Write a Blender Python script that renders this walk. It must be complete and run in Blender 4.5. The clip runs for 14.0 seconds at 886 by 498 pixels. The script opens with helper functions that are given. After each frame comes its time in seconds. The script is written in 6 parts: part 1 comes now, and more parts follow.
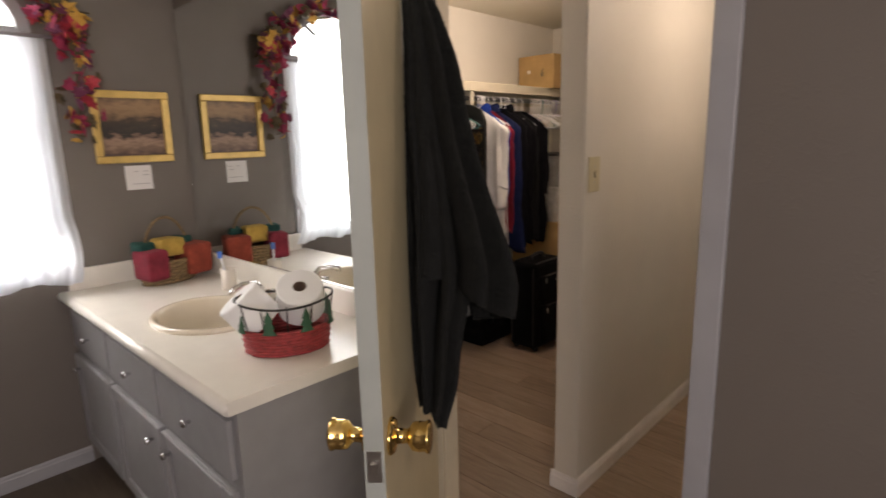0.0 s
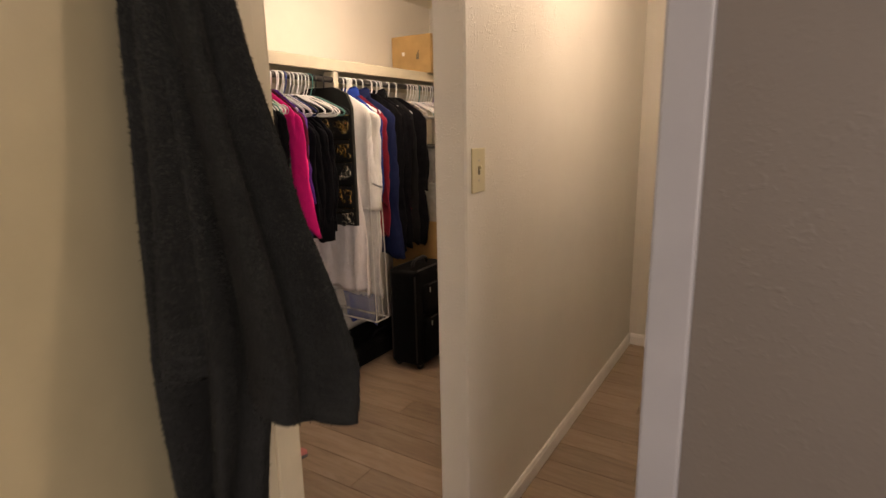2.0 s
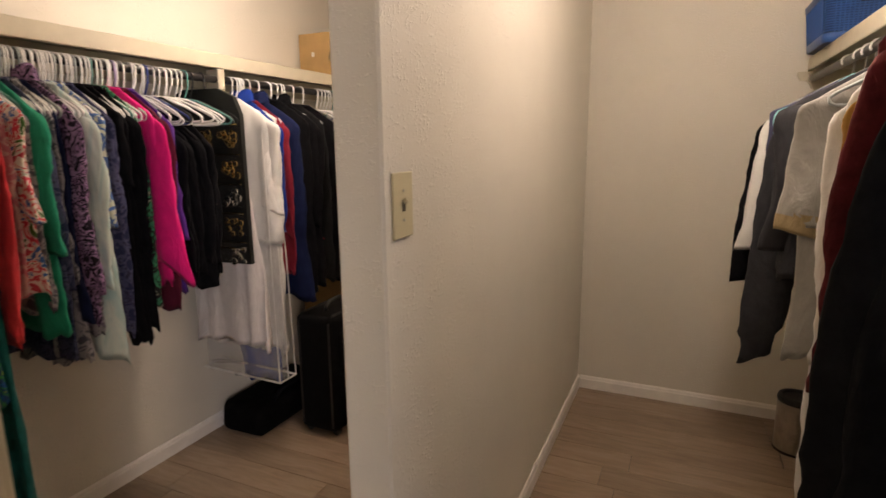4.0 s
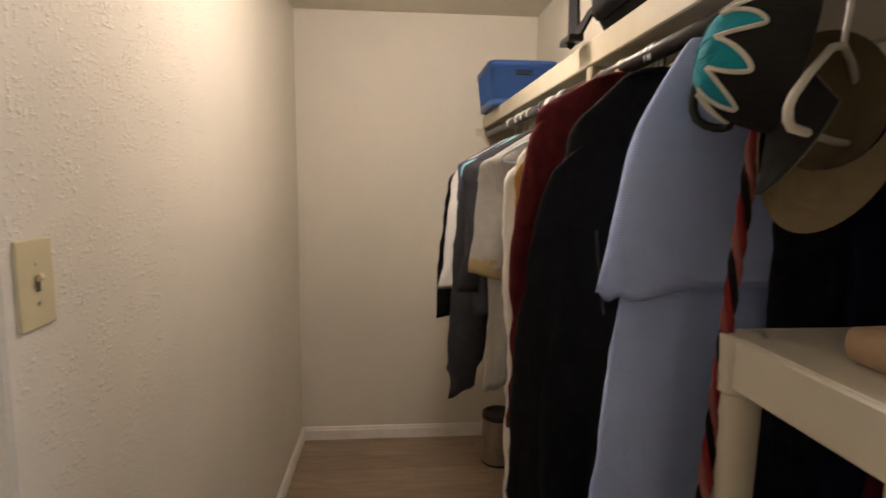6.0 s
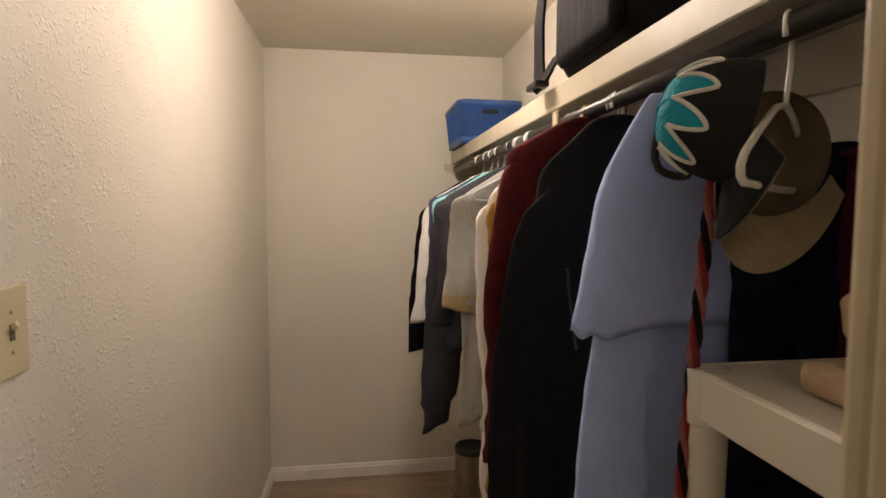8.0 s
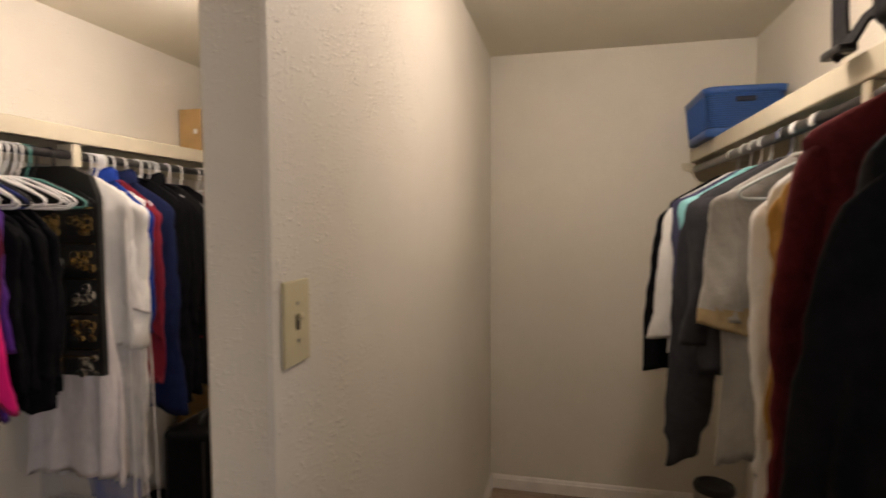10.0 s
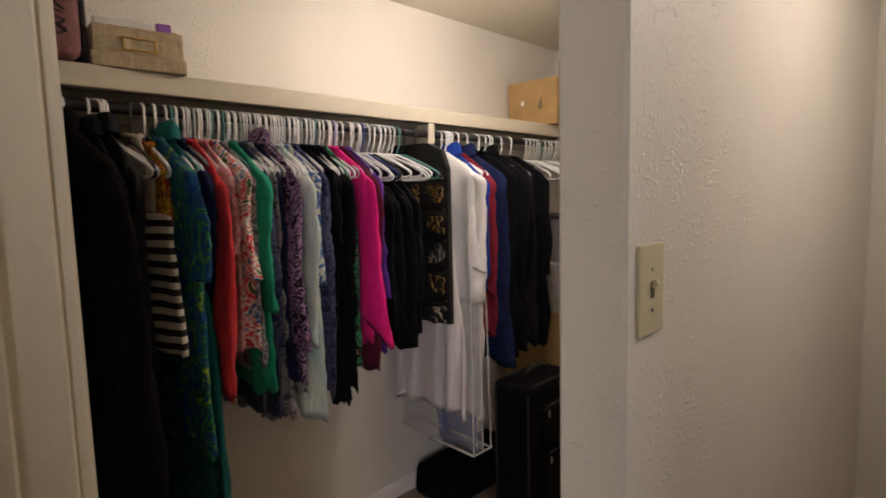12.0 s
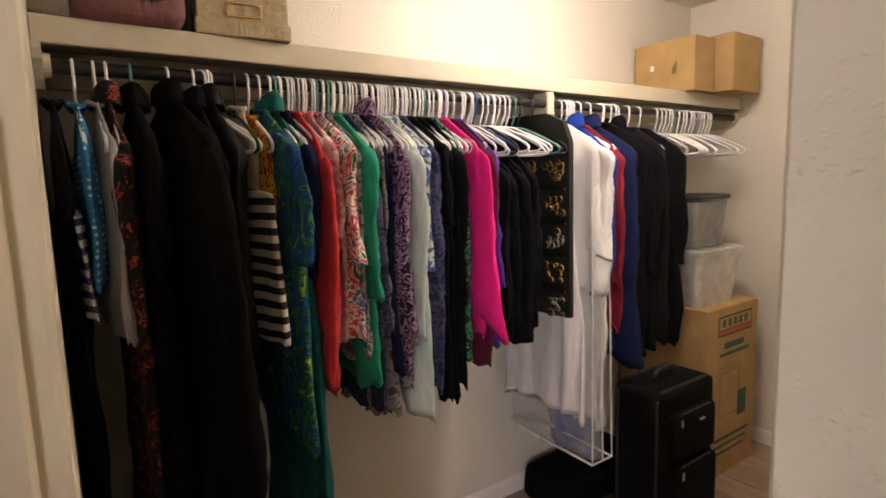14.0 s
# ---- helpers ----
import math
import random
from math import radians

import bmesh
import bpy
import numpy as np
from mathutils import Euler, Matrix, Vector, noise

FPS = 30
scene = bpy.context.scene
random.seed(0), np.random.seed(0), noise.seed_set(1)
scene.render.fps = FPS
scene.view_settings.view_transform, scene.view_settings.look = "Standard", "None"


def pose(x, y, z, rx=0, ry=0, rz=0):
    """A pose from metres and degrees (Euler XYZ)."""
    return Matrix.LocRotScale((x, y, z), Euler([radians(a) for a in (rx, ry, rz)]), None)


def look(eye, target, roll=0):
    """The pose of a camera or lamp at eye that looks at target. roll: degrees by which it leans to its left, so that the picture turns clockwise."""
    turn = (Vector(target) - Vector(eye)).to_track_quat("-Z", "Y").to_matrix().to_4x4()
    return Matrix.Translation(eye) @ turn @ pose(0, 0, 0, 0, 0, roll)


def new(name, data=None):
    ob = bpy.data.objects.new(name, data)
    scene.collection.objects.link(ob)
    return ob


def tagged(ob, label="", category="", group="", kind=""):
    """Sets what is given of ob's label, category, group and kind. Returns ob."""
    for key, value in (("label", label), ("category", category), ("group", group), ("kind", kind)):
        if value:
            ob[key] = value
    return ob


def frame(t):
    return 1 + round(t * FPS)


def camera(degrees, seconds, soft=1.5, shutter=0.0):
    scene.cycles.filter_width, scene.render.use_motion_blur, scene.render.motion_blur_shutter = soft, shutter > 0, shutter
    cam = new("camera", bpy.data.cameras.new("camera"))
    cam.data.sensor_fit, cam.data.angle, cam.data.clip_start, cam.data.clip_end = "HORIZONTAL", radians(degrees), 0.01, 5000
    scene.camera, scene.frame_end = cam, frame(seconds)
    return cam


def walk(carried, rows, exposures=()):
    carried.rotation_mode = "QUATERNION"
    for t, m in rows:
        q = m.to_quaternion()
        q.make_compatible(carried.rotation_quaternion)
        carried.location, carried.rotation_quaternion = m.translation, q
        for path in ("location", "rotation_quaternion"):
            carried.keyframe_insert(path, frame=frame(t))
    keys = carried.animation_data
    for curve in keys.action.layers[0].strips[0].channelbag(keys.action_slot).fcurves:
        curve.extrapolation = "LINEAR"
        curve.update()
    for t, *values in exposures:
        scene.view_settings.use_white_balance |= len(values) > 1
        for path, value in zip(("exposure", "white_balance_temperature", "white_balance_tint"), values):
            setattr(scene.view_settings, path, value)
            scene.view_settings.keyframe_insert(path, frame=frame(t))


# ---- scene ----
cam = camera(78.1, 14.0, shutter=0.5)
PATH = [
    (0, (-1.859, -1.031, 1.492), (-0.439, 0.321, 1.099), -1.5),
    (0.5, (-1.846, -1.006, 1.487), (-0.273, 0.159, 1.073), -1.3),
    (1, (-1.721, -0.953, 1.477), (-0.09, 0.124, 1.05), -1.1),
    (1.5, (-1.55, -0.888, 1.485), (0.101, 0.156, 1.053), -1.4),
    (2, (-1.415, -0.792, 1.468), (0.246, 0.237, 1.043), -1.1),
    (2.5, (-1.263, -0.678, 1.465), (0.439, 0.292, 1.06), -0.8),
    (5, (-0.796, -0.519, 1.481), (1.124, -0.073, 1.139), -0.1),
    (5.5, (-0.78, -0.521, 1.495), (1.194, -0.407, 1.194), 0.3),
    (6, (-0.778, -0.539, 1.506), (1.198, -0.709, 1.254), 0.6),
    (6.5, (-0.792, -0.55, 1.518), (1.176, -0.822, 1.283), 0.6),
    (7, (-0.81, -0.542, 1.537), (1.153, -0.871, 1.341), 0.6),
    (7.2, (-0.813, -0.541, 1.539), (1.15, -0.88, 1.366), 0.7),
    (9.3, (-0.746, -0.463, 1.502), (1.253, -0.467, 1.418), -1.0),
    (9.5, (-0.733, -0.46, 1.512), (1.26, -0.326, 1.414), -0.1),
    (10, (-0.714, -0.426, 1.506), (1.231, 0.027, 1.401), -0.3),
    (10.5, (-0.706, -0.401, 1.502), (1.138, 0.363, 1.377), -1.0),
    (11, (-0.704, -0.376, 1.5), (1.002, 0.656, 1.349), -1.2),
    (11.5, (-0.709, -0.358, 1.497), (0.849, 0.885, 1.323), -1.3),
    (12, (-0.705, -0.343, 1.492), (0.711, 1.054, 1.293), -1.4),
    (12.5, (-0.695, -0.349, 1.489), (0.623, 1.139, 1.271), -1.5),
    (13, (-0.685, -0.315, 1.48), (0.575, 1.22, 1.239), -1.5),
    (13.5, (-0.642, -0.239, 1.474), (0.562, 1.339, 1.223), -1.5),
    (14, (-0.609, -0.153, 1.474), (0.525, 1.475, 1.223), -1.7),
]
walk(cam, [(t, look(eye, target, roll)) for t, eye, target, roll in PATH],
     [(0, -0.45, 7000, 13), (0.5, -0.42, 7100, 13), (1.5, -0.1, 7600, 14), (2.5, 0.12, 7800, 14), (5, 0.12, 6500, 10), (6, 0.15, 6600, 9), (7, 0.15, 6750, 10), (9.5, -0.08, 6600, 10), (10.2, -0.27, 6700, 10), (11, -0.35, 6550, 9), (12, -0.2, 6250, 10), (12.5, 0.0, 6250, 10), (13.2, 0.17, 6250, 10), (14, 0.5, 6600, 11)])

# ---- light ----
world = bpy.data.worlds.new("world")
scene.world = world
world.use_nodes = True
wn = world.node_tree.nodes
sky = wn.new("ShaderNodeTexSky")
sky.sky_type, sky.sun_disc = "NISHITA", False
sky.sun_elevation, sky.sun_rotation = radians(40), radians(200)
world.node_tree.links.new(sky.outputs[0], wn["Background"].inputs[0])
wn["Background"].inputs[1].default_value = 0.12
scene.view_settings.exposure = 0.0


def lamp(name, kind, m, watts, colour, size=0.1):
    d = bpy.data.lights.new(name, kind)
    d.energy, d.color = watts, colour
    if kind == "POINT":
        d.shadow_soft_size = size
    elif kind == "AREA":
        d.shape, d.size, d.size_y = "RECTANGLE", size[0], size[1]
    elif kind == "SUN":
        d.angle = radians(size)
    o = new(name, d)
    o.matrix_world = m
    return o


WARM = (1.0, 0.85, 0.75)
lamp("bulb_light", "POINT", pose(0.82, -0.68, 2.25), 27, WARM, 0.12)
lamp("bulb_light", "POINT", pose(0.95, 0.84, 2.25), 27, WARM, 0.12)
# fill light added to the bathroom, set at an unseen, added window
lamp("window_daylight", "AREA", pose(-2.75, -2.37, 1.55, 90, 0, 0), 58, (0.97, 0.92, 0.98), (1.05, 1.2))
lamp("window_daylight", "AREA", pose(-1.73, 1.79, 1.55, -90, 0, 0), 26, (0.97, 0.95, 0.95), (0.85, 1.1))


# ---- materials ----
def ramp(nt, src, stops):
    r = nt.nodes.new("ShaderNodeValToRGB")
    e = r.color_ramp.elements
    while len(e) < len(stops):
        e.new(0.5)
    for el, (p, c) in zip(e, stops):
        el.position, el.color = p, (*c, 1) if len(c) == 3 else c
    nt.links.new(src, r.inputs[0])
    return r.outputs[0]


def base_mat(name, rough=0.6, metal=0.0):
    m = bpy.data.materials.new(name)
    m.use_nodes = True
    b = m.node_tree.nodes["Principled BSDF"]
    b.inputs["Roughness"].default_value, b.inputs["Metallic"].default_value = rough, metal
    return m, m.node_tree, b


def coords(nt, scale=(1, 1, 1), rot=(0, 0, 0)):
    t = nt.nodes.new("ShaderNodeTexCoord")
    p = nt.nodes.new("ShaderNodeMapping")
    p.inputs["Scale"].default_value = scale
    p.inputs["Rotation"].default_value = rot
    nt.links.new(t.outputs["Object"], p.inputs[0])
    return p.outputs[0]


def noise_of(nt, vec, scale, detail=3, rough=0.5, dist=0.0):
    n = nt.nodes.new("ShaderNodeTexNoise")
    n.inputs["Scale"].default_value, n.inputs["Detail"].default_value = scale, detail
    n.inputs["Roughness"].default_value, n.inputs["Distortion"].default_value = rough, dist
    nt.links.new(vec, n.inputs["Vector"])
    return n.outputs[0]


def bump(nt, b, height, strength, dist=0.01, after=None):
    k = nt.nodes.new("ShaderNodeBump")
    k.inputs["Strength"].default_value, k.inputs["Distance"].default_value = strength, dist
    nt.links.new(height, k.inputs["Height"])
    if after:
        nt.links.new(after, k.inputs["Normal"])
    nt.links.new(k.outputs[0], b.inputs["Normal"])
    return k.outputs[0]


def tint(c, k):
    return tuple(min(1, v * k) for v in c)


def plain(name, col, rough=0.5, metal=0.0, var=0.12, scale=14, bumpy=0.1, fine=220):
    """Paint, plastic or metal with soft blotches and a fine grain."""
    m, nt, b = base_mat(name, rough, metal)
    v = coords(nt)
    nt.links.new(ramp(nt, noise_of(nt, v, scale, 4), [(0.3, tint(col, 1 - var)), (0.7, tint(col, 1 + var))]), b.inputs["Base Color"])
    if bumpy:
        bump(nt, b, noise_of(nt, v, fine, 2), bumpy, 0.002)
    return m


def wall_paint(name, col, blot=0.9):
    """Painted wall with a hand-trowelled splatter texture."""
    m, nt, b = base_mat(name, 0.55)
    v = coords(nt)
    nt.links.new(ramp(nt, noise_of(nt, v, 1.7, 5, 0.6), [(0.3, tint(col, 0.95)), (0.7, tint(col, 1.04))]), b.inputs["Base Color"])
    a = ramp(nt, noise_of(nt, v, 105, 2, 0.5, 0.2), [(0.53, (0, 0, 0)), (0.76, (1, 1, 1))])
    big = ramp(nt, noise_of(nt, v, 14, 3), [(0.40, (0.10, 0.10, 0.10)), (0.68, (1, 1, 1))])
    mix = nt.nodes.new("ShaderNodeMath")
    mix.operation = "MULTIPLY"
    nt.links.new(a, mix.inputs[0]), nt.links.new(big, mix.inputs[1])
    n1 = bump(nt, b, mix.outputs[0], blot, 0.0032)
    bump(nt, b, noise_of(nt, v, 190, 3), 0.16, 0.002, n1)
    return m


def fabric(name, col, rough=0.9, weave=700, var=0.16, sheen=0.3, rib=0.0, fold=0.85):
    """Cloth: soft blotches, thread grain and fine creases."""
    m, nt, b = base_mat(name, rough)
    v = coords(nt)
    nt.links.new(ramp(nt, noise_of(nt, v, 23, 5, 0.6), [(0.3, tint(col, 1 - var)), (0.72, tint(col, 1 + var))]), b.inputs["Base Color"])
    lum = sum(col) / 3
    b.inputs["Sheen Weight"].default_value = sheen * min(0.2, lum)
    b.inputs["Specular IOR Level"].default_value = 0.2 if lum > 0.03 else 0.06
    n1 = bump(nt, b, noise_of(nt, coords(nt, (1, 1, 0.35)), 16, 4, 0.6, 0.8), fold, 0.012)
    n2 = bump(nt, b, noise_of(nt, v, weave, 1), 0.18, 0.001, n1)
    if rib:
        w = nt.nodes.new("ShaderNodeTexWave")
        w.bands_direction = "Z"
        w.inputs["Scale"].default_value = rib
        nt.links.new(v, w.inputs["Vector"])
        bump(nt, b, w.outputs[1], 0.16, 0.0015, n2)
    return m


def printed(name, cols, scale=18, dist=2.5, rough=0.85, stretch=(1, 1, 1), smooth=False):
    """Printed cloth: patches of colour of two sizes over a ground."""
    m, nt, b = base_mat(name, rough)
    v = coords(nt, stretch)
    k = len(cols)
    r = ramp(nt, noise_of(nt, v, scale, 2.5, 0.55, dist), [(0.30 + 0.42 * i / max(1, k - 1), c) for i, c in enumerate(cols)])
    r.node.color_ramp.interpolation = "EASE" if smooth else "CONSTANT"
    nt.links.new(r, b.inputs["Base Color"])
    b.inputs["Specular IOR Level"].default_value = 0.2
    bump(nt, b, noise_of(nt, coords(nt, (1, 1, 0.35)), 16, 4, 0.6, 0.8), 0.85, 0.012)
    return m


def striped(name, c1, c2, width, rough=0.85, axis="Z"):
    m, nt, b = base_mat(name, rough)
    w = nt.nodes.new("ShaderNodeTexWave")
    w.bands_direction = axis
    w.inputs["Scale"].default_value = math.pi / 10 / width
    w.inputs["Distortion"].default_value = 0.6
    nt.links.new(coords(nt), w.inputs["Vector"])
    r = ramp(nt, w.outputs[1], [(0.0, c1), (0.5, c2)])
    r.node.color_ramp.interpolation = "CONSTANT"
    nt.links.new(r, b.inputs["Base Color"])
    return m


def plank_mat(name, tone=1.0):
    """Printed vinyl oak: long grain, knots, a tone of its own for each plank."""
    m, nt, b = base_mat(name, 0.42)
    v = coords(nt, (9, 1.1, 1))
    info = nt.nodes.new("ShaderNodeObjectInfo")
    off = nt.nodes.new("ShaderNodeVectorMath")
    off.operation = "ADD"
    sc = nt.nodes.new("ShaderNodeVectorMath")
    sc.operation = "SCALE"
    cmb = nt.nodes.new("ShaderNodeCombineXYZ")
    for i in range(3):
        nt.links.new(info.outputs["Random"], cmb.inputs[i])
    nt.links.new(cmb.outputs[0], sc.inputs[0])
    sc.inputs["Scale"].default_value = 37
    nt.links.new(v, off.inputs[0]), nt.links.new(sc.outputs[0], off.inputs[1])
    g = noise_of(nt, off.outputs[0], 3.2, 8, 0.62, 1.1)
    c = ramp(nt, g, [(0.25, tint((0.215, 0.152, 0.108), tone)), (0.5, tint((0.30, 0.218, 0.152), tone)), (0.75, tint((0.365, 0.277, 0.21), tone))])
    hue = nt.nodes.new("ShaderNodeHueSaturation")
    mr = nt.nodes.new("ShaderNodeMapRange")
    mr.inputs["To Min"].default_value, mr.inputs["To Max"].default_value = 0.84, 1.14
    nt.links.new(info.outputs["Random"], mr.inputs[0])
    nt.links.new(mr.outputs[0], hue.inputs["Value"]), nt.links.new(c, hue.inputs["Color"])
    nt.links.new(hue.outputs[0], b.inputs["Base Color"])
    bump(nt, b, g, 0.12, 0.003)
    return m


def clear_mat(name, col=(1, 1, 1), alpha=0.25, rough=0.15):
    """Thin clear or milky plastic film."""
    m, nt, b = base_mat(name, rough)
    v = coords(nt)
    b.inputs["Base Color"].default_value = (*col, 1)
    mr = nt.nodes.new("ShaderNodeMapRange")
    mr.inputs["To Min"].default_value, mr.inputs["To Max"].default_value = alpha * 0.6, min(1, alpha * 1.4)
    n = noise_of(nt, v, 22, 4)
    nt.links.new(n, mr.inputs[0]), nt.links.new(mr.outputs[0], b.inputs["Alpha"])
    bump(nt, b, noise_of(nt, v, 30, 4, 0.6, 1.0), 0.6, 0.01)
    return m


CREAM = (0.71, 0.668, 0.588)
M_WALL = wall_paint("cream_wall", CREAM, 0.74)
M_CEIL = wall_paint("ceiling_paint", (0.68, 0.635, 0.53), 0.5)
M_GREY = wall_paint("grey_wall", (0.165, 0.140, 0.118), 0.2)
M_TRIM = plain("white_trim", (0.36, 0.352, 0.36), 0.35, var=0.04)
M_CREAMTRIM = plain("cream_trim", (0.56, 0.485, 0.345), 0.35, var=0.05, bumpy=0.15)
M_SHELF = plain("shelf_paint", (0.56, 0.505, 0.385), 0.4, var=0.05)
M_PLANK = plank_mat("oak_plank")
M_SUB = plain("joint_dark", (0.05, 0.04, 0.03), 0.9)
M_BATHFLOOR = plank_mat("dark_plank", 0.25)
M_ROD = plain("rod_dark_steel", (0.045, 0.042, 0.042), 0.35, 0.6)


# ---- mesh helpers ----
def box(bm, lo, hi, bevel=0.0, seg=1, m=None):
    g = bmesh.ops.create_cube(bm, size=1.0)
    vs = g["verts"]
    c = [(a + b) / 2 for a, b in zip(lo, hi)]
    for v in vs:
        v.co = Vector([c[i] + v.co[i] * (hi[i] - lo[i]) for i in range(3)])
    if bevel:
        es = list({e for v in vs for e in v.link_edges})
        r = bmesh.ops.bevel(bm, geom=es, offset=bevel, segments=seg, affect="EDGES", profile=0.6)
        vs = list({v for f in r["faces"] for v in f.verts} | {v for v in vs if v.is_valid})
    if m is not None:
        bmesh.ops.transform(bm, matrix=m, verts=[v for v in vs if v.is_valid])
    return vs


def rings(bm, loops, cap=True, closed=True):
    """Skin a row of rings of equal counts."""
    rows = [[bm.verts.new(p) for p in loop] for loop in loops]
    n = len(rows[0])
    for a, b in zip(rows, rows[1:]):
        for i in range(n if closed else n - 1):
            j = (i + 1) % n
            bm.faces.new((a[i], a[j], b[j], b[i]))
    if cap and closed:
        bm.faces.new(rows[0][::-1]), bm.faces.new(rows[-1])
    return rows


def tube(bm, pts, r, seg=8, closed=False):
    """A round bar along a line of points; r may be a list."""
    pts = [Vector(p) for p in pts]
    n = len(pts)
    rs = r if isinstance(r, (list, tuple)) else [r] * n
    loops, up = [], None
    for i, p in enumerate(pts):
        a = pts[(i - 1) % n] if closed or i else p
        b = pts[(i + 1) % n] if closed or i < n - 1 else p
        d = (b - a).normalized()
        if up is None:
            up = Vector((0, 0, 1)) if abs(d.z) < 0.9 else Vector((1, 0, 0))
        s = d.cross(up).normalized()
        up = s.cross(d).normalized()
        loops.append([p + (s * math.cos(q) + up * math.sin(q)) * rs[i] for q in [2 * math.pi * k / seg for k in range(seg)]])
    if closed:
        loops.append(loops[0])
    return rings(bm, loops, cap=not closed)


def turned(bm, profile, seg=24, centre=(0, 0, 0), cap=True):
    """A turned body from (radius, height) pairs."""
    cx, cy, cz = centre
    return rings(bm, [[(cx + r * math.cos(2 * math.pi * k / seg), cy + r * math.sin(2 * math.pi * k / seg), cz + z) for k in range(seg)] for r, z in profile], cap)


def mesh_of(name, bm, mat, smooth=False):
    bmesh.ops.recalc_face_normals(bm, faces=bm.faces)
    me = bpy.data.meshes.new(name)
    bm.to_mesh(me)
    bm.free()
    for m in (mat if isinstance(mat, (list, tuple)) else [mat]):
        me.materials.append(m)
    if smooth:
        me.polygons.foreach_set("use_smooth", [True] * len(me.polygons))
    return me


def part(name, bm, mat, parent, label="", smooth=False):
    ob = new(name, mesh_of(name, bm, mat, smooth))
    ob.parent = parent
    return tagged(ob, label)


def single(name, bm, mat, label, category, kind="", group="", smooth=False, m=None):
    ob = new(name, mesh_of(name, bm, mat, smooth))
    if m is not None:
        ob.matrix_world = m
    return tagged(ob, label, category, group, kind)


def thing(name, label, category, m=None, group="", kind=""):
    ob = new(name)
    ob.empty_display_size = 0.05
    if m is not None:
        ob.matrix_world = m
    return tagged(ob, label, category, group, kind)


def slab(name, lo, hi, mat, label, category="wall", bevel=0.0):
    bm = bmesh.new()
    box(bm, lo, hi, bevel)
    return single(name, bm, mat, label, category, "structure")


# ---- structure ----
H = 2.392         # ceiling
XE = 2.285        # far wall
YB, YR = 1.665, -1.31   # back wall of one aisle, rod wall of the other
XC, XB = -0.628, -0.735  # closet face and bathroom face of the door wall
Y0, Y1 = -0.672, 0.10    # door opening
HD = 2.03
YW = 1.90         # bathroom window wall
XM = -0.655       # middle of the door wall
XV = -0.668       # mirror wall
XL = 2.41         # far wall of the long aisle

slab("wall_back", (XM, YB, 0), (XL + 0.11, YB + 0.11, H), M_WALL, "cream painted wall with splatter texture behind the long rod")
slab("wall_end_long", (XL, 0.11, 0), (XL + 0.11, YB, H), M_WALL, "cream painted far wall closing the long aisle")
slab("wall_end", (XE, YR, 0), (XL + 0.11, 0, H), M_WALL, "cream painted far wall of the short aisle")
slab("wall_side", (XM, YR - 0.11, 0), (XL + 0.11, YR, H), M_WALL, "cream painted wall behind the shorter rod")
slab("wall_partition", (0, 0, 0), (XL, 0.11, H), M_WALL, "cream textured partition wall with a free end", bevel=0.006)


def wall_with_door(name, x0, x1, ya, yb, mat, label, top=H):
    bm = bmesh.new()
    box(bm, (x0, ya, 0), (x1, Y0 - (0.034 if x1 == XC else 0.018), top))
    box(bm, (x0, Y1 + 0.018, 0), (x1, yb, top))
    box(bm, (x0, Y0 - 0.018, HD + 0.018), (x1, Y1 + 0.018, top))
    return single(name, bm, mat, label, "wall", "structure")


wall_with_door("wall_door_closet", XM, XC, YR, YB, M_WALL, "cream painted wall around the doorway")
wall_with_door("wall_door_bathroom", XB, XM, -2.4, 0.22, M_GREY, "grey textured bathroom wall around the doorway")
slab("wall_mirror", (XV, 0.22, 0), (XM, YW + 0.1, H), M_GREY, "grey painted wall behind the vanity")
slab("ceiling", (-3.4, -2.4, H), (XL + 0.11, YW + 0.1, H + 0.1), M_CEIL, "cream textured ceiling", "ceiling")
slab("floor_base", (XM, -2.4, -0.1), (XL + 0.11, YW + 0.1, -0.008), M_SUB, "dark base under the plank joints", "floor")
slab("floor_bathroom", (-3.4, -2.4, -0.1), (XM, YW + 0.1, 0), M_BATHFLOOR, "dark brown plank bathroom floor", "floor")
BW = (-3.3, -2.2, 0.95, 2.15)   # window opening added behind the walker, never in view, for extra daylight
slab("wall_bath_side", (-3.5, -2.5, 0), (-3.4, YW + 0.1, H), M_GREY, "grey painted bathroom side wall")


def back_wall():
    bm = bmesh.new()
    a, b2, z0, z1 = BW
    for lo, hi in (((-3.4, 0), (a, H)), ((b2, 0), (XB, H)), ((a, 0), (b2, z0)), ((a, z1), (b2, H))):
        box(bm, (lo[0], -2.5, lo[1]), (hi[0], -2.4, hi[1]))
    # the window in this back wall is added; none is known here
    single("wall_bath_back", bm, M_GREY, "grey painted bathroom wall with a window", "wall", "structure")
    bm = bmesh.new()
    for lo, hi in (((a, z0), (a + 0.05, z1)), ((b2 - 0.05, z0), (b2, z1)), ((a + 0.05, z0), (b2 - 0.05, z0 + 0.05)), ((a + 0.05, z1 - 0.05), (b2 - 0.05, z1))):
        box(bm, (lo[0], -2.46, lo[1]), (hi[0], -2.39, hi[1]), 0.004)
    single("window_added", bm, M_TRIM, "white frame of an added, unseen bathroom window", "window", "structure")


back_wall()


